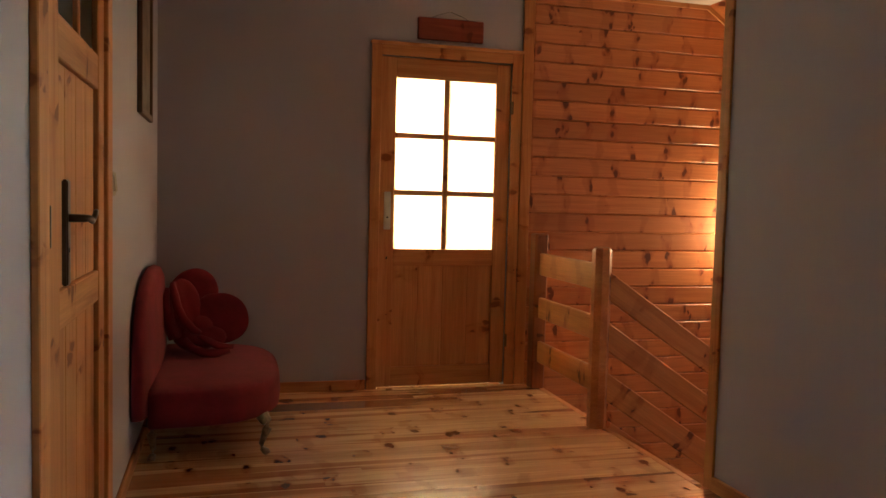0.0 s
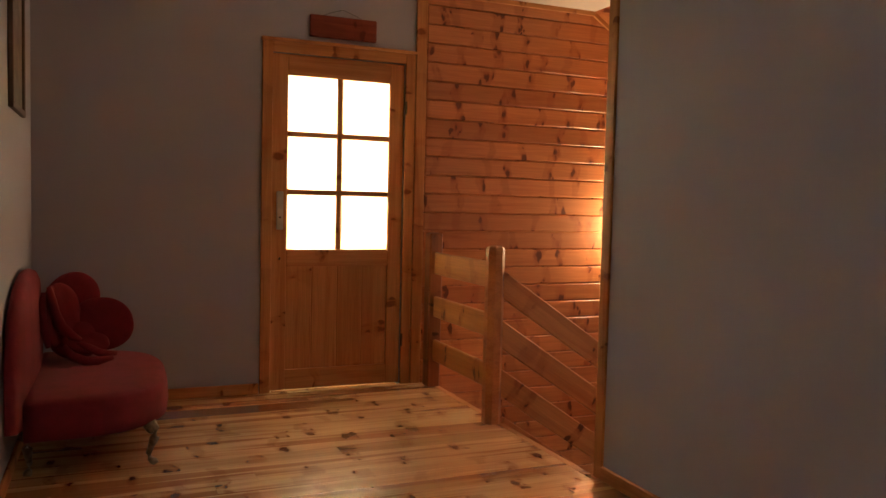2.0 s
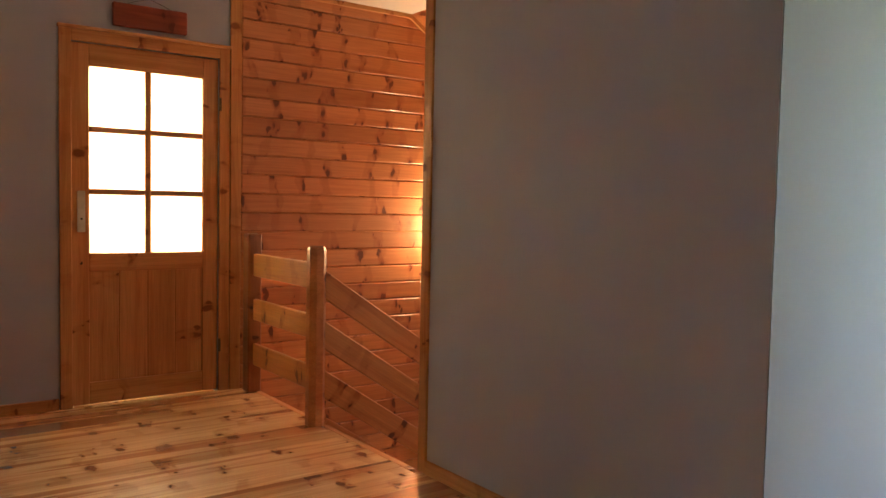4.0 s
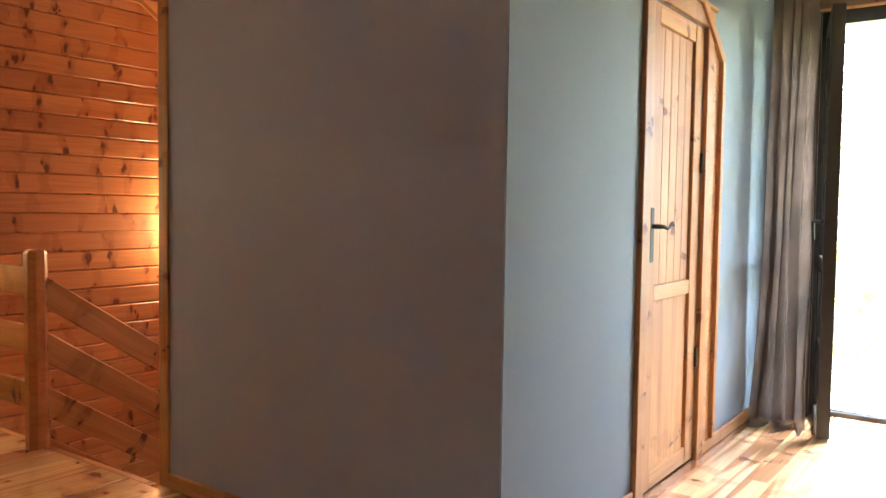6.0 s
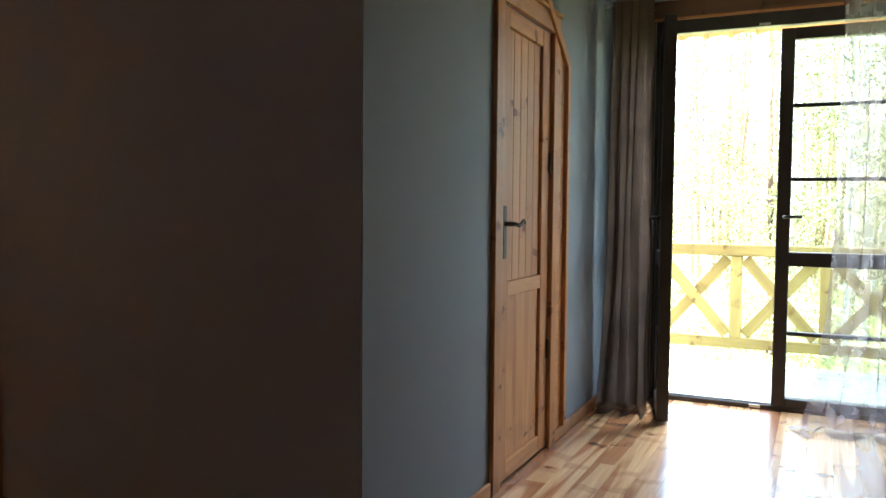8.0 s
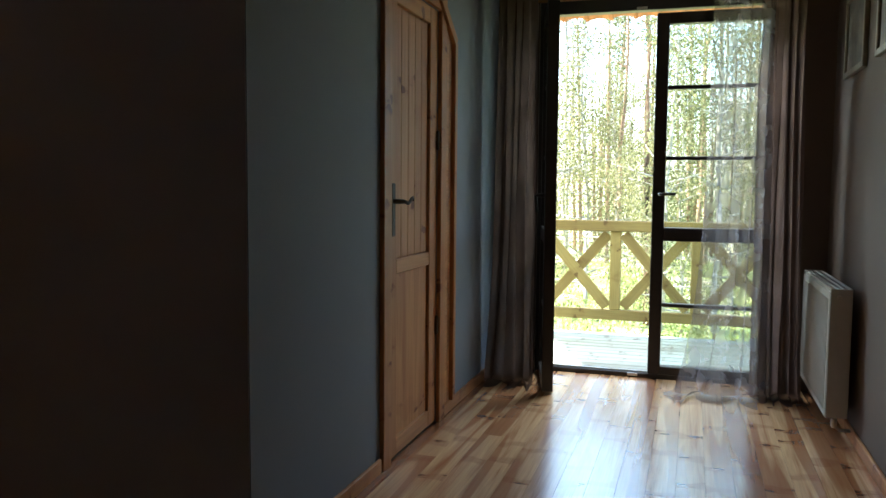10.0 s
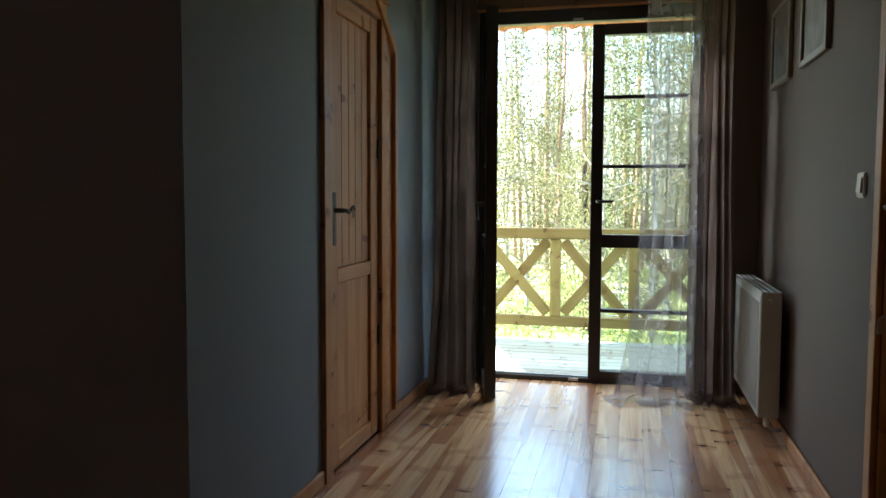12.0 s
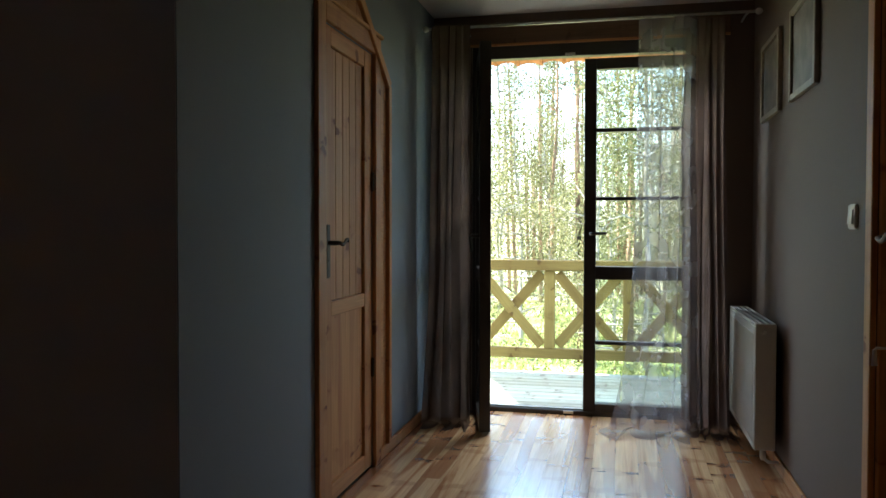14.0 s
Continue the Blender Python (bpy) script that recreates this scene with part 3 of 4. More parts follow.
k = finish("escutcheon", lathe([(0.022, 0), (0.022, 0.004), (0.016, 0.008), (0.010, 0.012)], 14), STEEL, d4, MS @ pose(2.468, -0.028, 0.80, -90), "round steel lock escutcheon")
finish("key", tube([(0, 0, 0), (0, 0.045, 0), (0, 0.05, -0.006), (0, 0.05, -0.05)], [0.004, 0.004, 0.006, 0.009]), STEEL, d4, MS @ pose(2.468, -0.023, 0.80), "key in the lock")

# ------------------------------------------------------------ stairs and balustrade
newel = lathe([(0.050, 0.0), (0.050, 0.905), (0.046, 0.918), (0.034, 0.926)], 8)
bal = thing("stair_balustrade", "pine balustrade of wide boards round the stair opening", "balustrade", (1.85, 3.64, 0))
ob = finish("newel_post", newel, PANEL, bal, pose(1.840, 3.65, 0, 0, 0, 22.5), "chamfered pine newel post")
plank("wall_post", bal, (1.808, 1.892), (4.47, 4.56), (0.0, 0.955), POST, "dark stained wall post", 0.008)
for z0, z1 in ((0.703, 0.838), (0.440, 0.566), (0.168, 0.298)):
    plank("board", bal, (1.838, 1.864), (3.675, 4.475), (z0, z1), RAIL, bevel=0.005)
slope = math.atan(0.667)
for zt in (0.805, 0.545, 0.290):
    plank("sloping_board", bal, (0, 2.4), (-0.013, 0.013), (-0.123, 0), RAIL, bevel=0.005,
          m=Matrix.Translation((1.875, 3.64, zt)) @ Matrix.Rotation(slope, 4, "Y"))
plank("lower_post", bal, (3.86, 3.94), (3.60, 3.68), (-1.75, -0.35), RAIL)
edge = thing("landing_edge", "pine nosing along the stair opening", "trim", (1.87, 3.7, 0), kind="structure")
plank("nosing", edge, (1.8625, 1.895), (YJ + 0.024, 4.60), (-0.03, 0.002), DOOR, bevel=0.002)
plank("fascia", edge, (1.864, 1.884), (YJ + 0.024, 4.60), (-0.26, -0.031), TRIM)
st = thing("stairs", "pine stairs going down beside the boarded wall", "stairs", (1.9, 3.2, 0))
for i in range(1, 10):
    plank("tread", st, (1.885 + 0.27 * (i - 1), 1.885 + 0.27 * i + 0.03), (YJ + 0.03, 3.60), (-0.18 * i - 0.04, -0.18 * i), FLOOR, bevel=0.006)
    plank("riser", st, (1.886 + 0.27 * (i - 1), 1.904 + 0.27 * (i - 1)), (YJ + 0.03, 3.60), (-0.18 * i, -0.18 * (i - 1) - 0.042), PANEL)
plank("string", st, (0, 2.95), (-0.02, 0.02), (-0.30, 0), PANEL, m=Matrix.Translation((1.9, 3.625, 0.03)) @ Matrix.Rotation(slope, 4, "Y"))

# wall lamp lighting the boarded wall
wl = thing("wall_lamp", "small warm wall lamp on the boarded stair wall", "lamp", (3.42, YB - 0.02, 0.9))
finish("back_plate", lathe([(0.05, 0), (0.05, 0.012), (0.04, 0.018)], 16), BRASS, wl, pose(3.42, YB - 0.017, 0.82, 90))
finish("arm", tube([(3.42, YB - 0.03, 0.82), (3.42, 4.54, 0.82), (3.42, 4.50, 0.84), (3.42, 4.50, 0.88)], 0.008), BRASS, wl, None)
# added shield, keeps the bulb's direct light off the west wall
bm = bmesh.new()
rows_ = []
for rad_ in (0.075, 0.079):
    for zz in (0.85, 1.10):
        rows_.append([bm.verts.new((3.42 + rad_ * math.cos(a), 4.50 + rad_ * math.sin(a), zz)) for a in [radians(179 + 2.1 * k) for k in range(13)]])
for a, b in ((0, 1), (3, 2), (2, 0), (1, 3)):
    for k in range(12):
        bm.faces.new((rows_[a][k], rows_[a][k + 1], rows_[b][k + 1], rows_[b][k]))
finish("side_screen", bm, BRASS, wl, None, "curved screen added to shield the west wall from the bulb", True)
finish("cup", lathe([(0.012, 0), (0.045, 0.01), (0.055, 0.03)], 16), BRASS, wl, pose(3.42, 4.50, 0.875))

# ------------------------------------------------------------ French window to the balcony
fw = thing("window_1", "dark brown French window, one leaf open inward", "French window", (XS, 0.2, 0), kind="structure")
plank("frame_post", fw, (XS - 0.01, XS + 0.245), (0.838, 0.915), (0, 2.26), DARKFRAME)
plank("frame_post", fw, (XS - 0.01, XS + 0.245), (-0.535, -0.465), (0, 2.26), DARKFRAME)
plank("frame_head", fw, (XS - 0.01, XS + 0.06), (-0.47, 0.845), (2.185, 2.262), DARKFRAME)
plank("threshold", fw, (XS - 0.005, XS + 0.09), (-0.47, 0.845), (-0.02, 0.028), DARKFRAME)
plank("threshold_rail", fw, (XS + 0.02, XS + 0.04), (-0.47, 0.845), (0.028, 0.036), STEEL, "thin metal threshold rail", 0.001)
plank("strike_plate", fw, (XS - 0.013, XS + 0.0), (0.285, 0.345), (0.008, 0.026), STEEL, "steel strike plate", 0.001)
plank("strike_plate", fw, (XS - 0.013, XS + 0.0), (0.285, 0.345), (2.192, 2.204), STEEL, "steel strike plate", 0.001)
plank("lintel_board", fw, (XS - 0.02, XS - 0.0), (-0.60, 0.93), (2.275, 2.40), LINTEL, "dark wooden lintel board")
plank("lintel_edge", fw, (XS - 0.03, XS - 0.0), (-0.60, 0.93), (2.262, 2.275), TRIM, "light wooden edge strip", 0.002)


def window_leaf(name, m, w, label):
    lf = finish(name, None, DARKFRAME, fw, m, label, data=bar_mesh(0.072, 2.15, 0.062, 0.004, DARKFRAME.name))
    lf.matrix_basis = lf.matrix_basis @ pose(0.036, 0, 1.09) @ Matrix.Rotation(radians(90), 4, "X")
    WM[lf.name] = m @ pose(0.036, 0, 1.09) @ Matrix.Rotation(radians(90), 4, "X")
    T = (-0.031, 0.031)
    plank("stile", lf, (w - 0.072, w), T, (0.015, 2.165), DARKFRAME, m=m)
    for z0, z1 in ((0.015, 0.075), (0.832, 0.912), (2.10, 2.165)):
        plank("rail", lf, (0.072, w - 0.072), T, (z0, z1), DARKFRAME, m=m)
    for z in (0.447, 1.322, 1.735):
        plank("glazing_bar", lf, (0.072, w - 0.072), (-0.02, 0.02), (z - 0.011, z + 0.011), DARKFRAME, m=m)
    for z0, z1 in ((0.075, 0.832), (0.912, 2.10)):
        bm = bmesh.new()
        add_box(bm, (0.07, w - 0.07), (-0.003, 0.003), (z0, z1))
        finish("pane", bm, PANE, lf, m, "clear glass pane").visible_shadow = False
    return lf


# closed leaf: local x runs towards -y
lf = window_leaf("closed_leaf", Matrix.Translation((XS + 0.03, 0.228, 0)) @ Matrix.Rotation(radians(-90), 4, "Z"), 0.69, "closed leaf with glazing bars")
finish("window_handle", tube([(XS + 0.0, 0.185, 1.11), (XS - 0.04, 0.185, 1.11), (XS - 0.05, 0.175, 1.11), (XS - 0.05, 0.09, 1.112)], [0.012, 0.01, 0.009, 0.008]), DARKFRAME, lf, None, "dark window handle", True)
lf2 = window_leaf("open_leaf", Matrix.Translation((XS - 0.012, 0.862, 0)) @ Matrix.Rotation(math.atan2(-0.129, -0.575), 4, "Z"), 0.585, "open leaf seen edge on")
finish("window_handle", tube([(4.32, 0.77, 1.10), (4.315, 0.815, 1.10), (4.32, 0.825, 1.10), (4.35, 0.825, 1.01)], [0.012, 0.01, 0.009, 0.008]), DARKFRAME, lf2, None, "dark window handle", True)

# curtains
def curtain(name, x, y_top, y_bot, z0, z1, folds, depth, mat, label, seed, spill=0.0, flare=3):
    r = random.Random(seed)
    ph = [r.random() * 6.28 for _ in range(4)]
    bm = bmesh.new()
    nu, nv = folds * 12, 60
    rows_ = []
    for j in range(nv + 1):
        v = j / nv                       # 0 top, 1 bottom
        ln = []
        for i in range(nu + 1):
            u = i / nu
            ease = v ** flare
            yy = (y_top[0] * (1 - ease) + y_bot[0] * ease) * (1 - u) + (y_top[1] * (1 - ease) + y_bot[1] * ease) * u
            a = depth * (0.55 + 0.6 * v)
            q = u * folds * 2 * math.pi + 2.6 * noise.noise(Vector((u * 3.1, v * 1.3, seed))) + 1.2 * noise.noise(Vector((u * 8.0, v * 2.5, seed + 4)))
            a *= 0.45 + 1.5 * abs(noise.noise(Vector((u * folds * 0.8, v * 1.3, seed + 9))))
            off = a * (math.sin(q + ph[0] + 0.8 * math.sin(2.1 * v + ph[1])) + 0.45 * math.sin(0.53 * q + ph[2] + 1.4 * v) + 0.14 * math.sin(1.7 * q + ph[3] - v))
            yy += 0.012 * math.sin(1.3 * q + ph[1] + 3 * v)
            zz = z1 + (z0 - z1) * min(1.0, v / 0.93)
            xx = x + off
            if v > 0.93 and spill:
                s = (v - 0.93) / 0.07
                xx -= spill * s * (0.6 + 0.5 * math.sin(0.7 * q + ph[1]))
                zz = z0 + 0.022 * math.sin(math.pi * s) * (0.6 + 0.4 * math.sin(0.8 * q + ph[3])) - 0.008 * s
            ln.append(bm.verts.new((xx, yy, zz)))
        rows_.append(ln)
    for a, b in zip(rows_, rows_[1:]):
        for i in range(nu):
            bm.faces.new((a[i], a[i + 1], b[i + 1], b[i]))
    th = thing(name, label, "curtain", (x, (y_bot[0] + y_bot[1]) / 2, 0), group="curtains at the French window")
    finish("cloth", bm, mat, th, None, smooth=True)
    return th


curtain("curtain", 4.47, (1.09, 0.87), (1.16, 0.84), 0.012, 2.305, 4, 0.013, DRAPE, "drawn-back taupe brown curtain pooling on the floor", 3, 0.16)
curtain("curtain", 4.54, (-0.08, -0.40), (0.12, -0.47), 0.012, 2.305, 4, 0.034, SHEER, "sheer grey voile curtain pooling on the floor", 8, 0.20, 5)
curtain("curtain", 4.60, (-0.32, -0.55), (-0.34, -0.60), 0.012, 2.305, 5, 0.026, SHEER_DENSE, "gathered mauve brown curtain beside the radiator", 12, 0.15)
rod = thing("curtain_rod", "thin metal curtain rod above the French window", "curtain rod", (4.56, 0.3, 2.315))
finish("rod", tube([(4.56, 1.14, 2.315), (4.56, -0.71, 2.315)], 0.008), STEEL, rod, None, smooth=True)
for yy in (0.93, -0.66):
    finish("bracket", tube([(4.56, yy, 2.315), (4.70, yy, 2.33), (4.835, yy, 2.33)], 0.006), STEEL, rod, None)
    finish("finial", lathe([(0.006, -0.02), (0.016, -0.01), (0.018, 0.0), (0.012, 0.014), (0.004, 0.02)], 10), STEEL, rod, pose(4.56, yy + (0.21 if yy > 0 else -0.05), 2.315, 90))

# ------------------------------------------------------------ radiator, switch, pictures on the corridor's south wall
rad = thing("radiator", "white steel panel radiator on the corridor's south wall", "radiator", (4.3, YR, 0.1))
RX0, RX1, RZ0, RZ1, RY0, RY1 = 3.88, 4.78, 0.105, 0.700, YR + 0.035, YR + 0.128
for yy in (RY0, RY1 - 0.016):
    bm = bmesh.new()
    add_box(bm, (RX0 + 0.012, RX1 - 0.012), (yy, yy + 0.016), (RZ0, RZ1 - 0.012))
    bmesh.ops.bevel(bm, geom=bm.edges[:], offset=0.005, segments=2, affect="EDGES")
    pn = finish("panel", bm, ENAMEL, rad)
    if yy > RY0:
        for i in range(25):
            x = RX0 + 0.05 + i * 0.0333
            plank("rib", pn, (x, x + 0.018), (yy + 0.0155, yy + 0.0195), (RZ0 + 0.035, RZ1 - 0.05), ENAMEL, bevel=0.002)
for x in (RX0, RX1 - 0.012):
    plank("side_cover", rad, (x, x + 0.012), (RY0, RY1 - 0.001), (RZ0 + 0.006, RZ1), ENAMEL)
for yy in (RY0, RY0 + 0.031, RY0 + 0.058, RY1 - 0.014):
    plank("grille_bar", rad, (RX0 + 0.012, RX1 - 0.012), (yy, yy + 0.012), (RZ1 - 0.010, RZ1), ENAMEL, bevel=0.001)
for i in range(30):
    x = RX0 + 0.03 + i * 0.029
    plank("grille_slat", rad, (x, x + 0.012), (RY0 + 0.012, RY1 - 0.014), (RZ1 - 0.008, RZ1 - 0.004), GRILLE, bevel=0)
finish("valve", lathe([(0.010, -0.03), (0.014, -0.02), (0.014, 0.01), (0.009, 0.015), (0.009, 0.03)], 10), STEEL, rad, pose(RX0 + 0.03, YR + 0.085, 0.09))
finish("pipe", tube([(RX0 + 0.03, YR + 0.085, 0.07), (RX0 + 0.03, YR + 0.06, 0.05), (RX0 + 0.03, YR - 0.01, 0.05)], 0.008), ENAMEL, rad)
finish("air_plug", lathe([(0.012, 0), (0.012, 0.006), (0.007, 0.01)], 10), STEEL, rad, pose(RX0, YR + 0.09, 0.66, 0, -90))


def light_switch(m, label):
    sw = thing("light_switch", label, "light switch", m=m)
    bm = bmesh.new()
    add_box(bm, (-0.041, 0.041), (0, 0.010), (-0.041, 0.041))
    bmesh.ops.bevel(bm, geom=bm.edges[:], offset=0.004, segments=2, affect="EDGES")
    finish("frame", bm, SWITCH, sw, m)
    bm = bmesh.new()
    add_box(bm, (-0.028, 0.028), (0.008, 0.015), (-0.028, 0.028))
    bmesh.ops.bevel(bm, geom=bm.edges[:], offset=0.004, segments=2, affect="EDGES")
    bmesh.ops.rotate(bm, cent=(0, 0.01, 0), matrix=Matrix.Rotation(radians(5), 3, "X"), verts=bm.verts[:])
    finish("rocker", bm, SWITCH, sw, m)
    return sw


light_switch(pose(2.79, YR, 1.18), "ivory light switch on the corridor's south wall")
light_switch(Matrix.Translation((XL, 2.85, 1.17)) @ Matrix.Rotation(radians(-90), 4, "Z"), "ivory light switch beside the west door")


def picture(m, w, h, label, mat=PICFRAME, border=0.03):
    th = thing("framed_picture", label, "picture", m=m)
    for x, z in (((-w / 2, -w / 2 + border), (0, h)), ((w / 2 - border, w / 2), (0, h))):
        plank("frame_side", th, x, (0.001, 0.022), z, mat, m=m)
    for z in ((0, border), (h - border, h)):
        plank("frame_side", th, (-w / 2 + border, w / 2 - border), (0.001, 0.022), z, mat, m=m)
    bm = bmesh.new()
    add_box(bm, (-w / 2 + border, w / 2 - border), (0.002, 0.010), (border, h - border))
    finish("print", bm, PICTURE, th, m)
    return th


picture(Matrix.Translation((XL, 3.87, 1.485)) @ Matrix.Rotation(radians(-90), 4, "Z"), 0.50, 0.70, "dark framed picture on the grey wall")
picture(pose(4.25, YR, 1.70), 0.48, 0.40, "pale framed picture on the corridor's south wall", PALE, 0.03)
picture(pose(3.52, YR, 1.70), 0.48, 0.40, "pale framed picture on the corridor's south wall", PALE, 0.03)

# ------------------------------------------------------------ red sign board over the glazed door
sg = thing("hanging_sign", "red stained wooden board hung on a wire over the door", "sign", (1.28, YB, 2.09))
plank("board", sg, (1.075, 1.482), (YB - 0.030, YB - 0.006), (2.093, 2.222), SIGN, bevel=0.006)
finish("wire", tube([(1.15, YB - 0.012, 2.22), (1.20, YB - 0.010, 2.243), (1.275, YB - 0.008, 2.268), (1.35, YB - 0.010, 2.243), (1.40, YB - 0.012, 2.22)], 0.0016, 5), BRONZE, sg)
finish("nail", tube([(1.275, YB + 0.005, 2.268), (1.275, YB - 0.014, 2.270)], 0.003, 6), STEEL, sg)

# ------------------------------------------------------------ settee with rose cushion
SY0, SY1 = 3.42, 4.56
sofa = thing("settee", "small red velvet settee with carved legs by the grey wall", "settee", (0.0, 4.0, 0))


def d_outline(grow, n=40):
    pts = []
    for i in range(n + 1):
        a = -math.pi / 2 + math.pi * i / n
        c, s = math.cos(a), math.sin(a)
        k = 3.3
        r = 1.0 / ((abs(c) ** k + abs(s) ** k) ** (1 / k))
        pts.append((-0.31 + (0.555 + grow) * r * c, (SY0 + SY1) / 2 + ((SY1 - SY0) / 2 + grow) * r * s))
    return pts


bm = bmesh.new()
layers = []
for z, g in ((0.168, -0.06), (0.160, -0.015), (0.172, 0.004), (0.22, 0.010), (0.280, 0.006), (0.306, 0.002), (0.317, -0.012), (0.323, -0.05), (0.328, -0.14), (0.330, -0.30)):
    layers.append([bm.verts.new((max(x, -0.33), yy, z)) for x, yy in d_outline(g)])
for a, b in zip(layers, layers[1:]):
    for i in range(len(a)):
        j = (i + 1) % len(a)
        bm.faces.new((a[i], a[j], b[j], b[i]))
bm.faces.new(layers[0][::-1])
bm.faces.new(layers[-1])
finish("seat", bm, RED, sofa, None, "plump half-round seat", True)
bm = bmesh.new()
nl = 30
prof = []
for i in range(nl + 1):
    u = i / nl
    a = math.pi * u
    yy = (SY0 + SY1 - 0.08) / 2 - math.cos(a) * (SY1 - SY0 + 0.08) / 2
    zt = 0.30 + 0.50 * (math.sin(a) ** 0.42 if 0 < u < 1 else 0.0)
    prof.append((yy, zt))
grid = []
for yy, zt in prof:
    col = []
    for k, (x0, f) in enumerate(((-0.366, 0.0), (-0.368, 0.55), (-0.368, 0.93), (-0.362, 0.99), (-0.345, 1.0), (-0.322, 0.985), (-0.308, 0.93), (-0.296, 0.5), (-0.296, 0.0))):
        zz = 0.22 + (zt - 0.22) * f
        slim = 0.3 + 0.7 * math.sin(math.pi * len(grid) / nl) ** 0.6 if 0 < len(grid) < nl else 0.3
        col.append(bm.verts.new((-0.368 + (x0 + 0.368) * slim, yy, zz)))
    grid.append(col)
for a, b in zip(grid, grid[1:]):
    for k in range(len(a) - 1):
        bm.faces.new((a[k], a[k + 1], b[k + 1], b[k]))
bm.faces.new(grid[0])
bm.faces.new(grid[-1][::-1])
finish("backrest", bm, RED, sofa, None, "arched velvet backrest", True)


def cabriole(x, y, sx, sy):
    pts = [(x, y, 0.175), (x + 0.018 * sx, y + 0.010 * sy, 0.145), (x + 0.022 * sx, y + 0.014 * sy, 0.115), (x + 0.008 * sx, y + 0.006 * sy, 0.075),
           (x - 0.002 * sx, y, 0.045), (x + 0.004 * sx, y, 0.022), (x + 0.020 * sx, y + 0.010 * sy, 0.010), (x + 0.026 * sx, y + 0.014 * sy, 0.0)]
    return tube(pts, [0.030, 0.026, 0.020, 0.014, 0.012, 0.013, 0.017, 0.015], 10)


for x, yy, sx, sy in ((0.155, 3.535, 1, -1), (-0.30, 3.535, -0.3, -1), (0.155, 4.45, 1, 1), (-0.30, 4.45, -0.3, 1)):
    finish("leg", cabriole(x, yy, sx, sy), LEGMETAL, sofa, None, "silvered carved cabriole leg", True)

rose = thing("rose_cushion", "deep red plush cushion shaped like a rose", "cushion", (-0.1, 4.2, 0.345))


def petal(rx, rz, thick, cup, seed):
    """A padded round petal facing local -y, cupped, with a soft uneven rim."""
    bm = bmesh.new()
    bmesh.ops.create_uvsphere(bm, u_segments=28, v_segments=18, radius=1.0)
    for v in bm.verts:
        x, y, z = v.co
        rim = 1 + 0.06 * noise.noise(Vector((1.5 * x, 1.5 * z, seed * 3.7)))
        r2 = x * x + z * z
        v.co = (x * rx * rim, math.copysign(abs(y) ** 0.7, y) * thick / 2 - cup * r2 + 0.006 * noise.noise(Vector((3 * x, 3 * z, seed))), z * rz * rim)
    return bm


for i, (x, yy, z, turn_x, turn_y, turn_z, rx, rz, thick, cup) in enumerate((
        (-0.160, 4.285, 0.640, -8, 8, 4, 0.122, 0.115, 0.055, 0.010), (-0.033, 4.230, 0.505, -14, 20, -6, 0.146, 0.132, 0.06, 0.016),
        (-0.262, 4.170, 0.560, -4, 6, 66, 0.085, 0.150, 0.045, 0.020), (-0.215, 4.195, 0.585, -10, -10, 38, 0.085, 0.135, 0.05, 0.020),
        (-0.105, 4.165, 0.420, -42, 8, 4, 0.105, 0.065, 0.045, 0.012), (-0.170, 4.225, 0.450, -20, 0, 16, 0.105, 0.105, 0.06, 0.0))):
    finish("petal", petal(rx, rz, thick, cup, i), ROSE, rose, pose(x, yy, z, turn_x, turn_y, turn_z), "", True)
for pts, rad_ in (
        ([(-0.262, 4.13, 0.700), (-0.250, 4.10, 0.640), (-0.235, 4.085, 0.580), (-0.205, 4.075, 0.520), (-0.160, 4.070, 0.470), (-0.125, 4.075, 0.452)], 0.022),
        ([(-0.285, 4.12, 0.675), (-0.290, 4.09, 0.600), (-0.280, 4.08, 0.500), (-0.265, 4.09, 0.420)], 0.020),
        ([(-0.200, 4.09, 0.425), (-0.165, 4.075, 0.378), (-0.110, 4.070, 0.354), (-0.050, 4.075, 0.350), (0.015, 4.095, 0.358)], 0.022),
        ([(-0.140, 4.085, 0.440), (-0.085, 4.080, 0.410), (-0.040, 4.085, 0.385), (0.030, 4.105, 0.375)], 0.019),
        ([(-0.235, 4.10, 0.535), (-0.200, 4.09, 0.500), (-0.150, 4.082, 0.455)], 0.018)):
    finish("petal_fold", tube(pts, [rad_ * (0.55 if k in (0, len(pts) - 1) else 1.0) for k in range(len(pts))], 12), ROSE, rose, None, "", True)
bm = bmesh.new()
bmesh.ops.create_uvsphere(bm, u_segments=18, v_segments=12, radius=1.0)
bmesh.ops.scale(bm, vec=(0.125, 0.08, 0.105), verts=bm.verts[:])
finish("cushion_body", bm, ROSE, rose, pose(-0.15, 4.24, 0.434), "", True)

# ------------------------------------------------------------ balcony
deck = thing("balcony_floor", "weathered grey-green balcony deck boards", "balcony", (5.8, 0, -0.04), kind="structure")
for i in range(12):
    x = 5.11 + i * 0.118
    for a, b in ((-4.0, 0.0), (0.0, 3.5)):
        plank("deck_board", deck, (x, x + 0.110), (a + 0.002, b - 0.002), (-0.068, -0.04), DECKWOOD, bevel=0.005)
for yy in (-3.9, -1.5, 0.9, 3.4):
    plank("joist", deck, (5.10, 6.52), (yy - 0.06, yy + 0.06), (-0.22, -0.07), OUTWOOD)
br = thing("balcony_railing", "wooden balcony railing with crossed braces", "railing", (6.44, 0, -0.04))
plank("top_rail", br, (6.39, 6.49), (-4.0, 3.5), (0.800, 0.886), OUTWOOD, bevel=0.008)
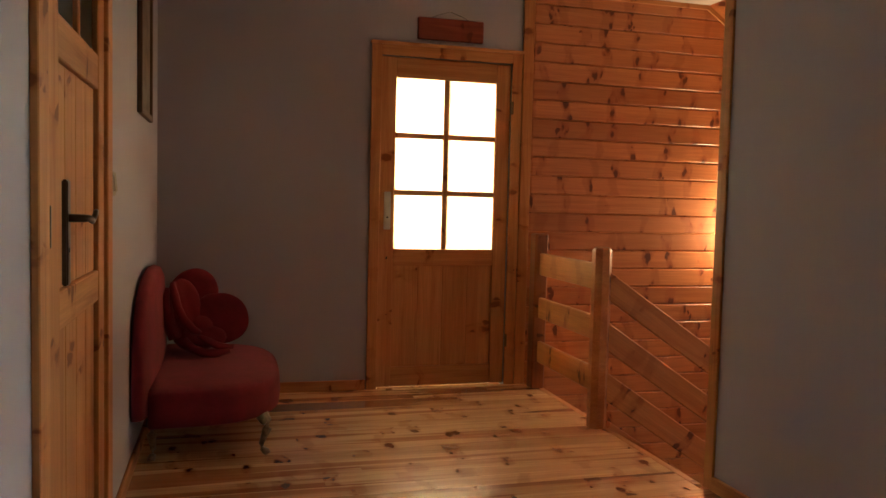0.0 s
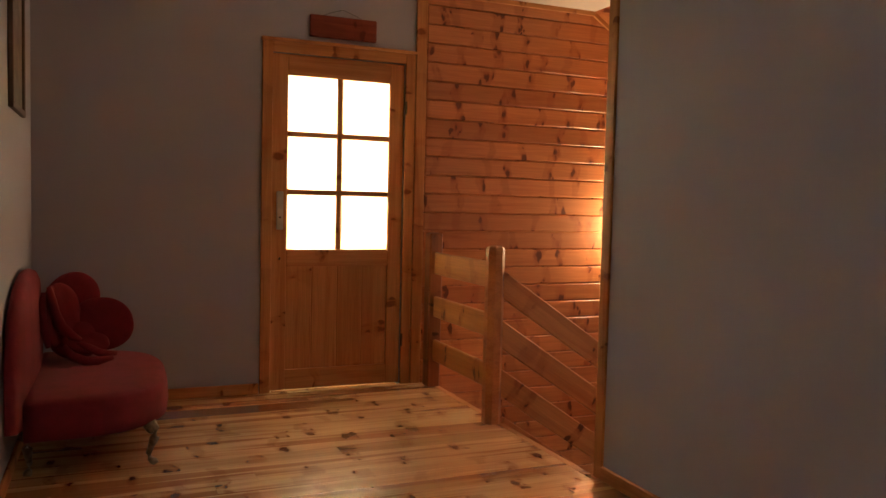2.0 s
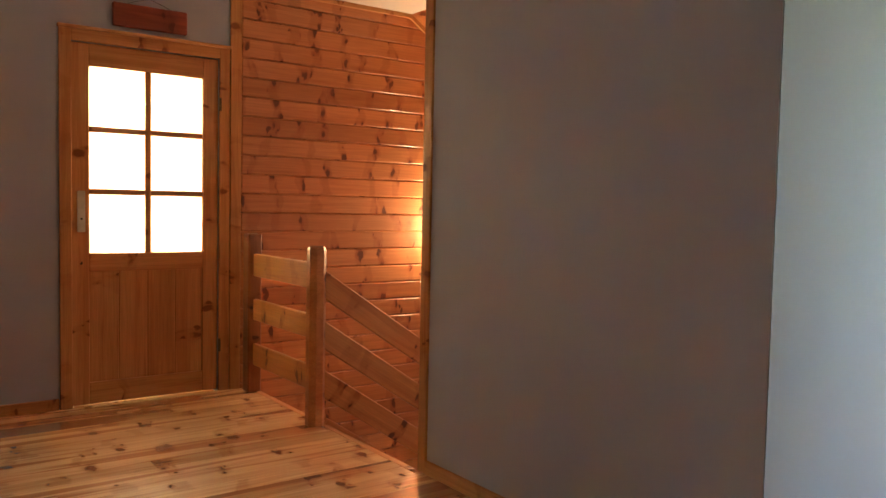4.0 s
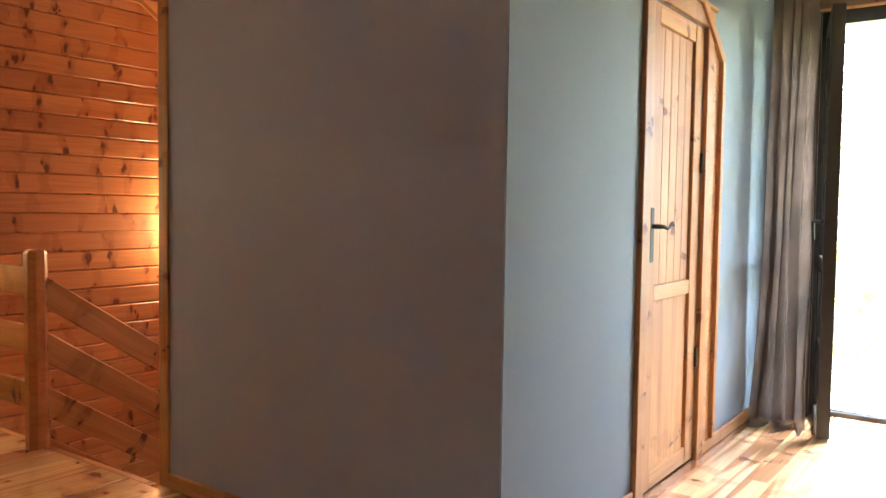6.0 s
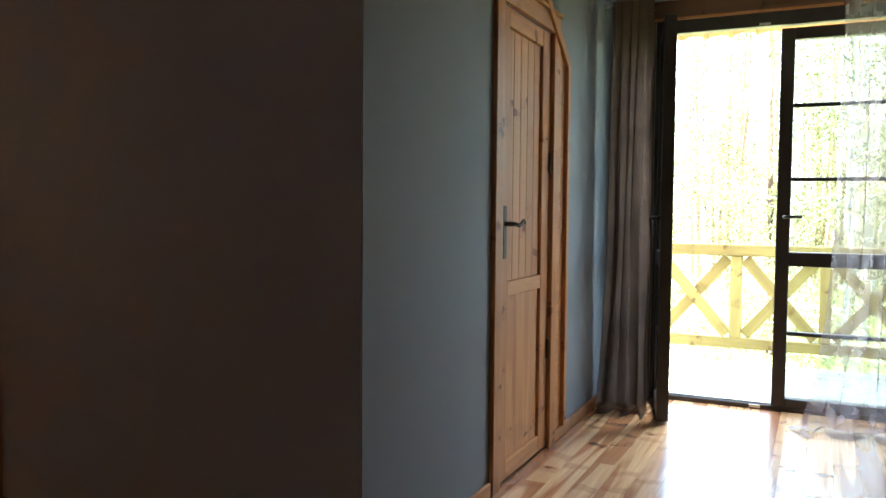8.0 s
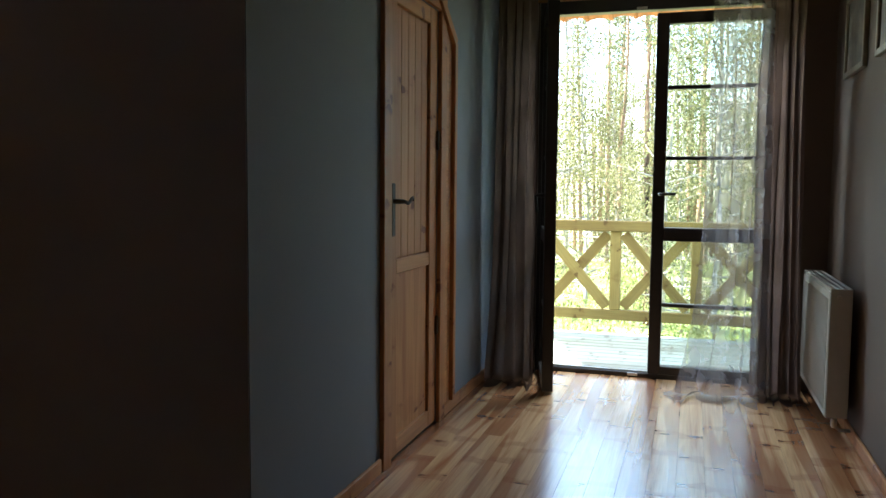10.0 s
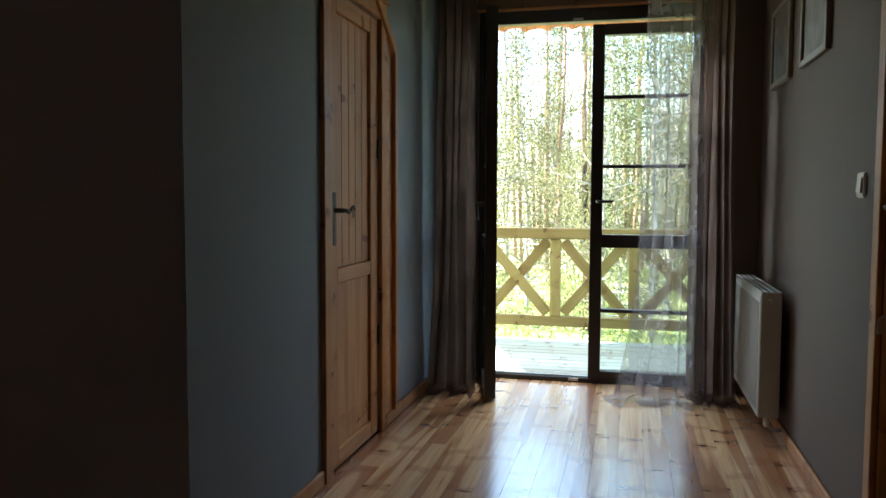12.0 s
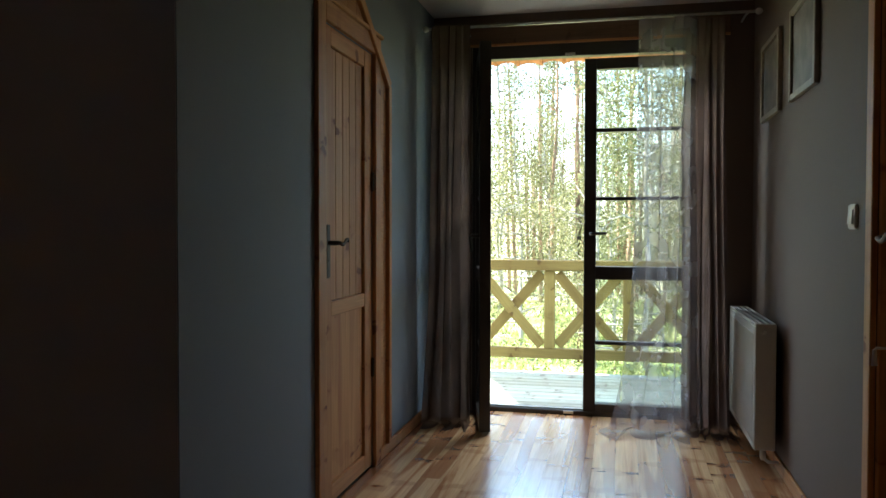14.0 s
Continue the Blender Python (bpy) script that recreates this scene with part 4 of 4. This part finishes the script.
plank("bottom_rail", br, (6.41, 6.47), (-4.0, 3.5), (0.085, 0.168), OUTWOOD, bevel=0.006)
PITCH = 0.622
for k in range(-7, 5):
    yy = 0.572 + k * PITCH
    plank("post", br, (6.41, 6.47), (yy - 0.043, yy + 0.043), (0.168, 0.800) if k % 4 != 2 else (-0.04, 0.800), OUTWOOD, bevel=0.006)
    ang, ln = math.atan2(0.632, PITCH - 0.086), math.hypot(0.632, PITCH - 0.086)
    c = (0, yy + PITCH / 2, 0.484)
    for s, x in ((1, 6.425), (-1, 6.453)):
        plank("brace", br, (-0.013, 0.013), (-ln / 2 + 0.03, ln / 2 - 0.03), (-0.042, 0.042), OUTWOOD, bevel=0.004,
              m=Matrix.Translation((x, c[1], c[2])) @ Matrix.Rotation(s * ang, 4, "X"))
plank("end_rail", br, (5.12, 6.39), (3.42, 3.48), (0.80, 0.886), OUTWOOD)
plank("end_rail", br, (5.12, 6.39), (3.42, 3.48), (0.40, 0.48), OUTWOOD)
for x in (5.3, 5.62, 5.94, 6.26):
    plank("end_baluster", br, (x, x + 0.06), (3.43, 3.47), (-0.04, 0.80), OUTWOOD)

# roof overhang with clay tiles at the eave
roof = thing("roof_overhang", "tiled roof overhang above the balcony", "roof", (6.9, 0, 2.6), kind="structure")
RA = radians(24)
RM = Matrix.Translation((6.92, 0, 2.575)) @ Matrix.Rotation(RA, 4, "Y") @ Matrix.Rotation(math.pi, 4, "Z")
plank("sheathing", roof, (0.34, 2.4), (-3.56, 5.0), (0.0, 0.03), LINTEL, m=RM)
bm = bmesh.new()
n = 8
prof = [(0.115 * (i / n - 0.5) * 2, 0.035 * math.cos(math.pi * (i / n - 0.5))) for i in range(n + 1)]
for x in (-0.02, 0.40):
    for th_ in (0.0, 0.013):
        for a, h in prof:
            bm.verts.new((x, a, h + th_))
bm.verts.ensure_lookup_table()
m_ = n + 1
for i in range(n):
    lo0, hi0, lo1, hi1 = i, m_ + i, 2 * m_ + i, 3 * m_ + i
    bm.faces.new([bm.verts[q] for q in (lo0, lo0 + 1, lo1 + 1, lo1)])
    bm.faces.new([bm.verts[q] for q in (hi0, hi1, hi1 + 1, hi0 + 1)])
    bm.faces.new([bm.verts[q] for q in (lo0, hi0, hi0 + 1, lo0 + 1)])
    bm.faces.new([bm.verts[q] for q in (lo1, lo1 + 1, hi1 + 1, hi1)])
first = finish("eave_tile", bm, TILE, roof, RM @ Matrix.Translation((0, -2.4, 0.0)), smooth=True)
for i in range(1, 28):
    finish("eave_tile", None, TILE, roof, RM @ Matrix.Translation((0.006 * math.sin(3 * i), -2.4 + 0.2 * i, -0.004 * (i % 3))) @ Matrix.Rotation(0.02 * math.sin(7 * i), 4, "Z"), data=first.data)

# ------------------------------------------------------------ ground, woods
bm = bmesh.new()
bmesh.ops.create_grid(bm, x_segments=60, y_segments=60, size=300)
for v in bm.verts:
    v.co.z = -3.0 + 0.25 * noise.noise(v.co * 0.05) + (0.004 * max(0.0, v.co.x - 20) if v.co.x > 20 else 0)
m, n, l, b = shader("sunlit_grass_and_sand")
tc = n.new("ShaderNodeTexCoord")
t1 = tex(n, l, "ShaderNodeTexNoise", tc.outputs["Object"], Scale=0.25, Detail=6.0, Roughness=0.7)
t2 = tex(n, l, "ShaderNodeTexNoise", tc.outputs["Object"], Scale=6.0, Detail=6.0)
g1 = ramp(n, l, t1.outputs["Fac"], [(0.42, (0.52, 0.46, 0.33)), (0.5, (0.20, 0.22, 0.07)), (0.68, (0.10, 0.15, 0.04))])
l.new(mixed(n, l, 0.5, g1, ramp(n, l, t2.outputs["Fac"], [(0.3, (0.5, 0.5, 0.5)), (0.7, (1.3, 1.3, 1.2))]), "MULTIPLY"), b.inputs["Base Color"])
b.inputs["Roughness"].default_value = 0.95
tagged(finish("ground", bm, m), "sunlit sandy ground with rough grass", "ground", kind="structure")


def leaf_cloud(bm, r, centre, spread, count, size):
    for _ in range(count):
        while True:
            q = Vector((r.uniform(-1, 1), r.uniform(-1, 1), r.uniform(-1, 1)))
            if q.length < 1:
                break
        p = Vector(centre) + Vector((q.x * spread[0], q.y * spread[1], q.z * spread[2]))
        a = Euler((r.uniform(0, 6.3), r.uniform(0, 6.3), r.uniform(0, 6.3))).to_matrix()
        s = size * r.uniform(0.6, 1.4)
        bm.faces.new([bm.verts.new(p + a @ Vector(c)) for c in ((-s, 0, 0), (0, -0.45 * s, 0.1 * s), (s, 0, 0), (0, 0.45 * s, 0.1 * s))])


def tree(name, seed, height, radius, bark, leaf, low, clumps, label, leaves=70, size=0.11):
    """A slim forest tree: a tapered, slightly bent trunk with limbs, and a ragged crown of small leaves."""
    r = random.Random(seed)
    th = thing(name, label, "tree", (0, 0, 0), group="trees of the wood")
    bend = [(0.0, 0.0)]
    for i in range(8):
        bend.append((bend[-1][0] + r.uniform(-0.12, 0.12), bend[-1][1] + r.uniform(-0.12, 0.12)))
    bm = tube([(bx, by, height * i / 8) for i, (bx, by) in enumerate(bend)], [radius * (1 - 0.85 * i / 8) + 0.012 for i in range(9)], 8)
    crown = bmesh.new()
    for c in range(clumps):
        f = low + (1 - low) * (c + r.random()) / clumps
        i = min(7, int(f * 8))
        ang, reach = r.uniform(0, 6.28), (0.5 + 1.5 * r.random()) * (1.15 - 0.75 * f)
        a = Vector((bend[i][0], bend[i][1], height * f))
        e = a + Vector((math.cos(ang) * reach, math.sin(ang) * reach, r.uniform(-0.1, 0.7)))
        lb = tube([a, a.lerp(e, 0.5) + Vector((0, 0, r.uniform(-0.12, 0.12))), e], [0.035, 0.022, 0.008], 5)
        me = bpy.data.meshes.new("limb")
        lb.to_mesh(me)
        lb.free()
        bm.from_mesh(me)
        bpy.data.meshes.remove(me)
        leaf_cloud(crown, r, a.lerp(e, 0.75), (0.75, 0.75, 0.5), leaves, size)
    finish("trunk", bm, bark, th, smooth=True)
    finish("crown", crown, leaf, th)
    return th


kinds = [tree("pine_tree", 1, 17.0, 0.11, BARK, LEAF_DARK, 0.50, 30, "tall slim pine with a bare reddish trunk", 130, 0.056),
         tree("birch_tree", 2, 14.0, 0.08, BIRCH, LEAF, 0.28, 36, "slim pale-barked tree with light green leaves", 160, 0.042),
         tree("pine_tree", 3, 18.0, 0.13, BARK, LEAF_DARK, 0.58, 26, "tall slim pine with a bare reddish trunk", 130, 0.056),
         tree("young_tree", 4, 9.0, 0.05, BIRCH, LEAF, 0.12, 36, "young light green tree at the wood's edge", 220, 0.040)]
r = random.Random(21)
placed = []
for i in range(68):
    k = kinds[r.choice((0, 1, 1, 2, 3, 3))]
    for _ in range(20):
        dist = 21 + 30 * (i / 68) + r.uniform(-1, 1)
        ang = r.uniform(-17, 19)
        p = (dist * math.cos(radians(ang)), dist * math.sin(radians(ang)))
        if all((p[0] - q[0]) ** 2 + (p[1] - q[1]) ** 2 > 1.6 for q in placed):
            break
    placed.append(p)
    m = pose(p[0], p[1], -3.15, r.uniform(-2, 2), r.uniform(-2, 2), r.uniform(0, 360)) @ Matrix.Scale(r.uniform(0.85, 1.15), 4)
    c = copy_thing(k, m)
    c.matrix_basis = m
for k, (x, yy) in zip(kinds, ((30, 30), (26, -24), (34, -30), (22, 22))):
    k.matrix_basis = pose(x, yy, -3.1)
bm = bmesh.new()
for i in range(260):
    dist, ang = r.uniform(12, 40), radians(r.uniform(-22, 24))
    h = r.uniform(0.4, 1.5)
    leaf_cloud(bm, r, (dist * math.cos(ang), dist * math.sin(ang), -3 + 0.5 * h), (0.9, 0.9, 0.55 * h), 170, 0.075)
woods, trunks = bmesh.new(), bmesh.new()
for i in range(110):
    dist, ang = r.uniform(42, 66), radians(r.uniform(-20, 22))
    h, lean = r.uniform(9, 17), r.uniform(-0.6, 0.6)
    px, py = dist * math.cos(ang), dist * math.sin(ang)
    ring = [[trunks.verts.new((px + w_ * math.cos(q * 1.2566), py + lean * f + w_ * math.sin(q * 1.2566), -3.1 + h * f)) for q in range(5)]
            for f, w_ in ((0, 0.13), (0.4, 0.10), (0.75, 0.06), (1, 0.02))]
    for a, b in zip(ring, ring[1:]):
        for q in range(5):
            trunks.faces.new((a[q], a[(q + 1) % 5], b[(q + 1) % 5], b[q]))
    for _ in range(5):
        f = 0.62 * r.random()
        leaf_cloud(woods, r, (px + r.uniform(-1, 1), py + lean * f + r.uniform(-1, 1), -2.6 + h * f), (1.5, 1.5, 1.3), 170, 0.080)
far = thing("far_woods", "dense spring woods with thin trunks in the distance", "woods", (50, 0, -3), kind="stuff")
finish("trunks", trunks, BARK, far)
finish("foliage", woods, LEAF, far)
tagged(finish("undergrowth", bm, UNDER), "light green bushes and saplings under the trees", "bushes", kind="stuff")
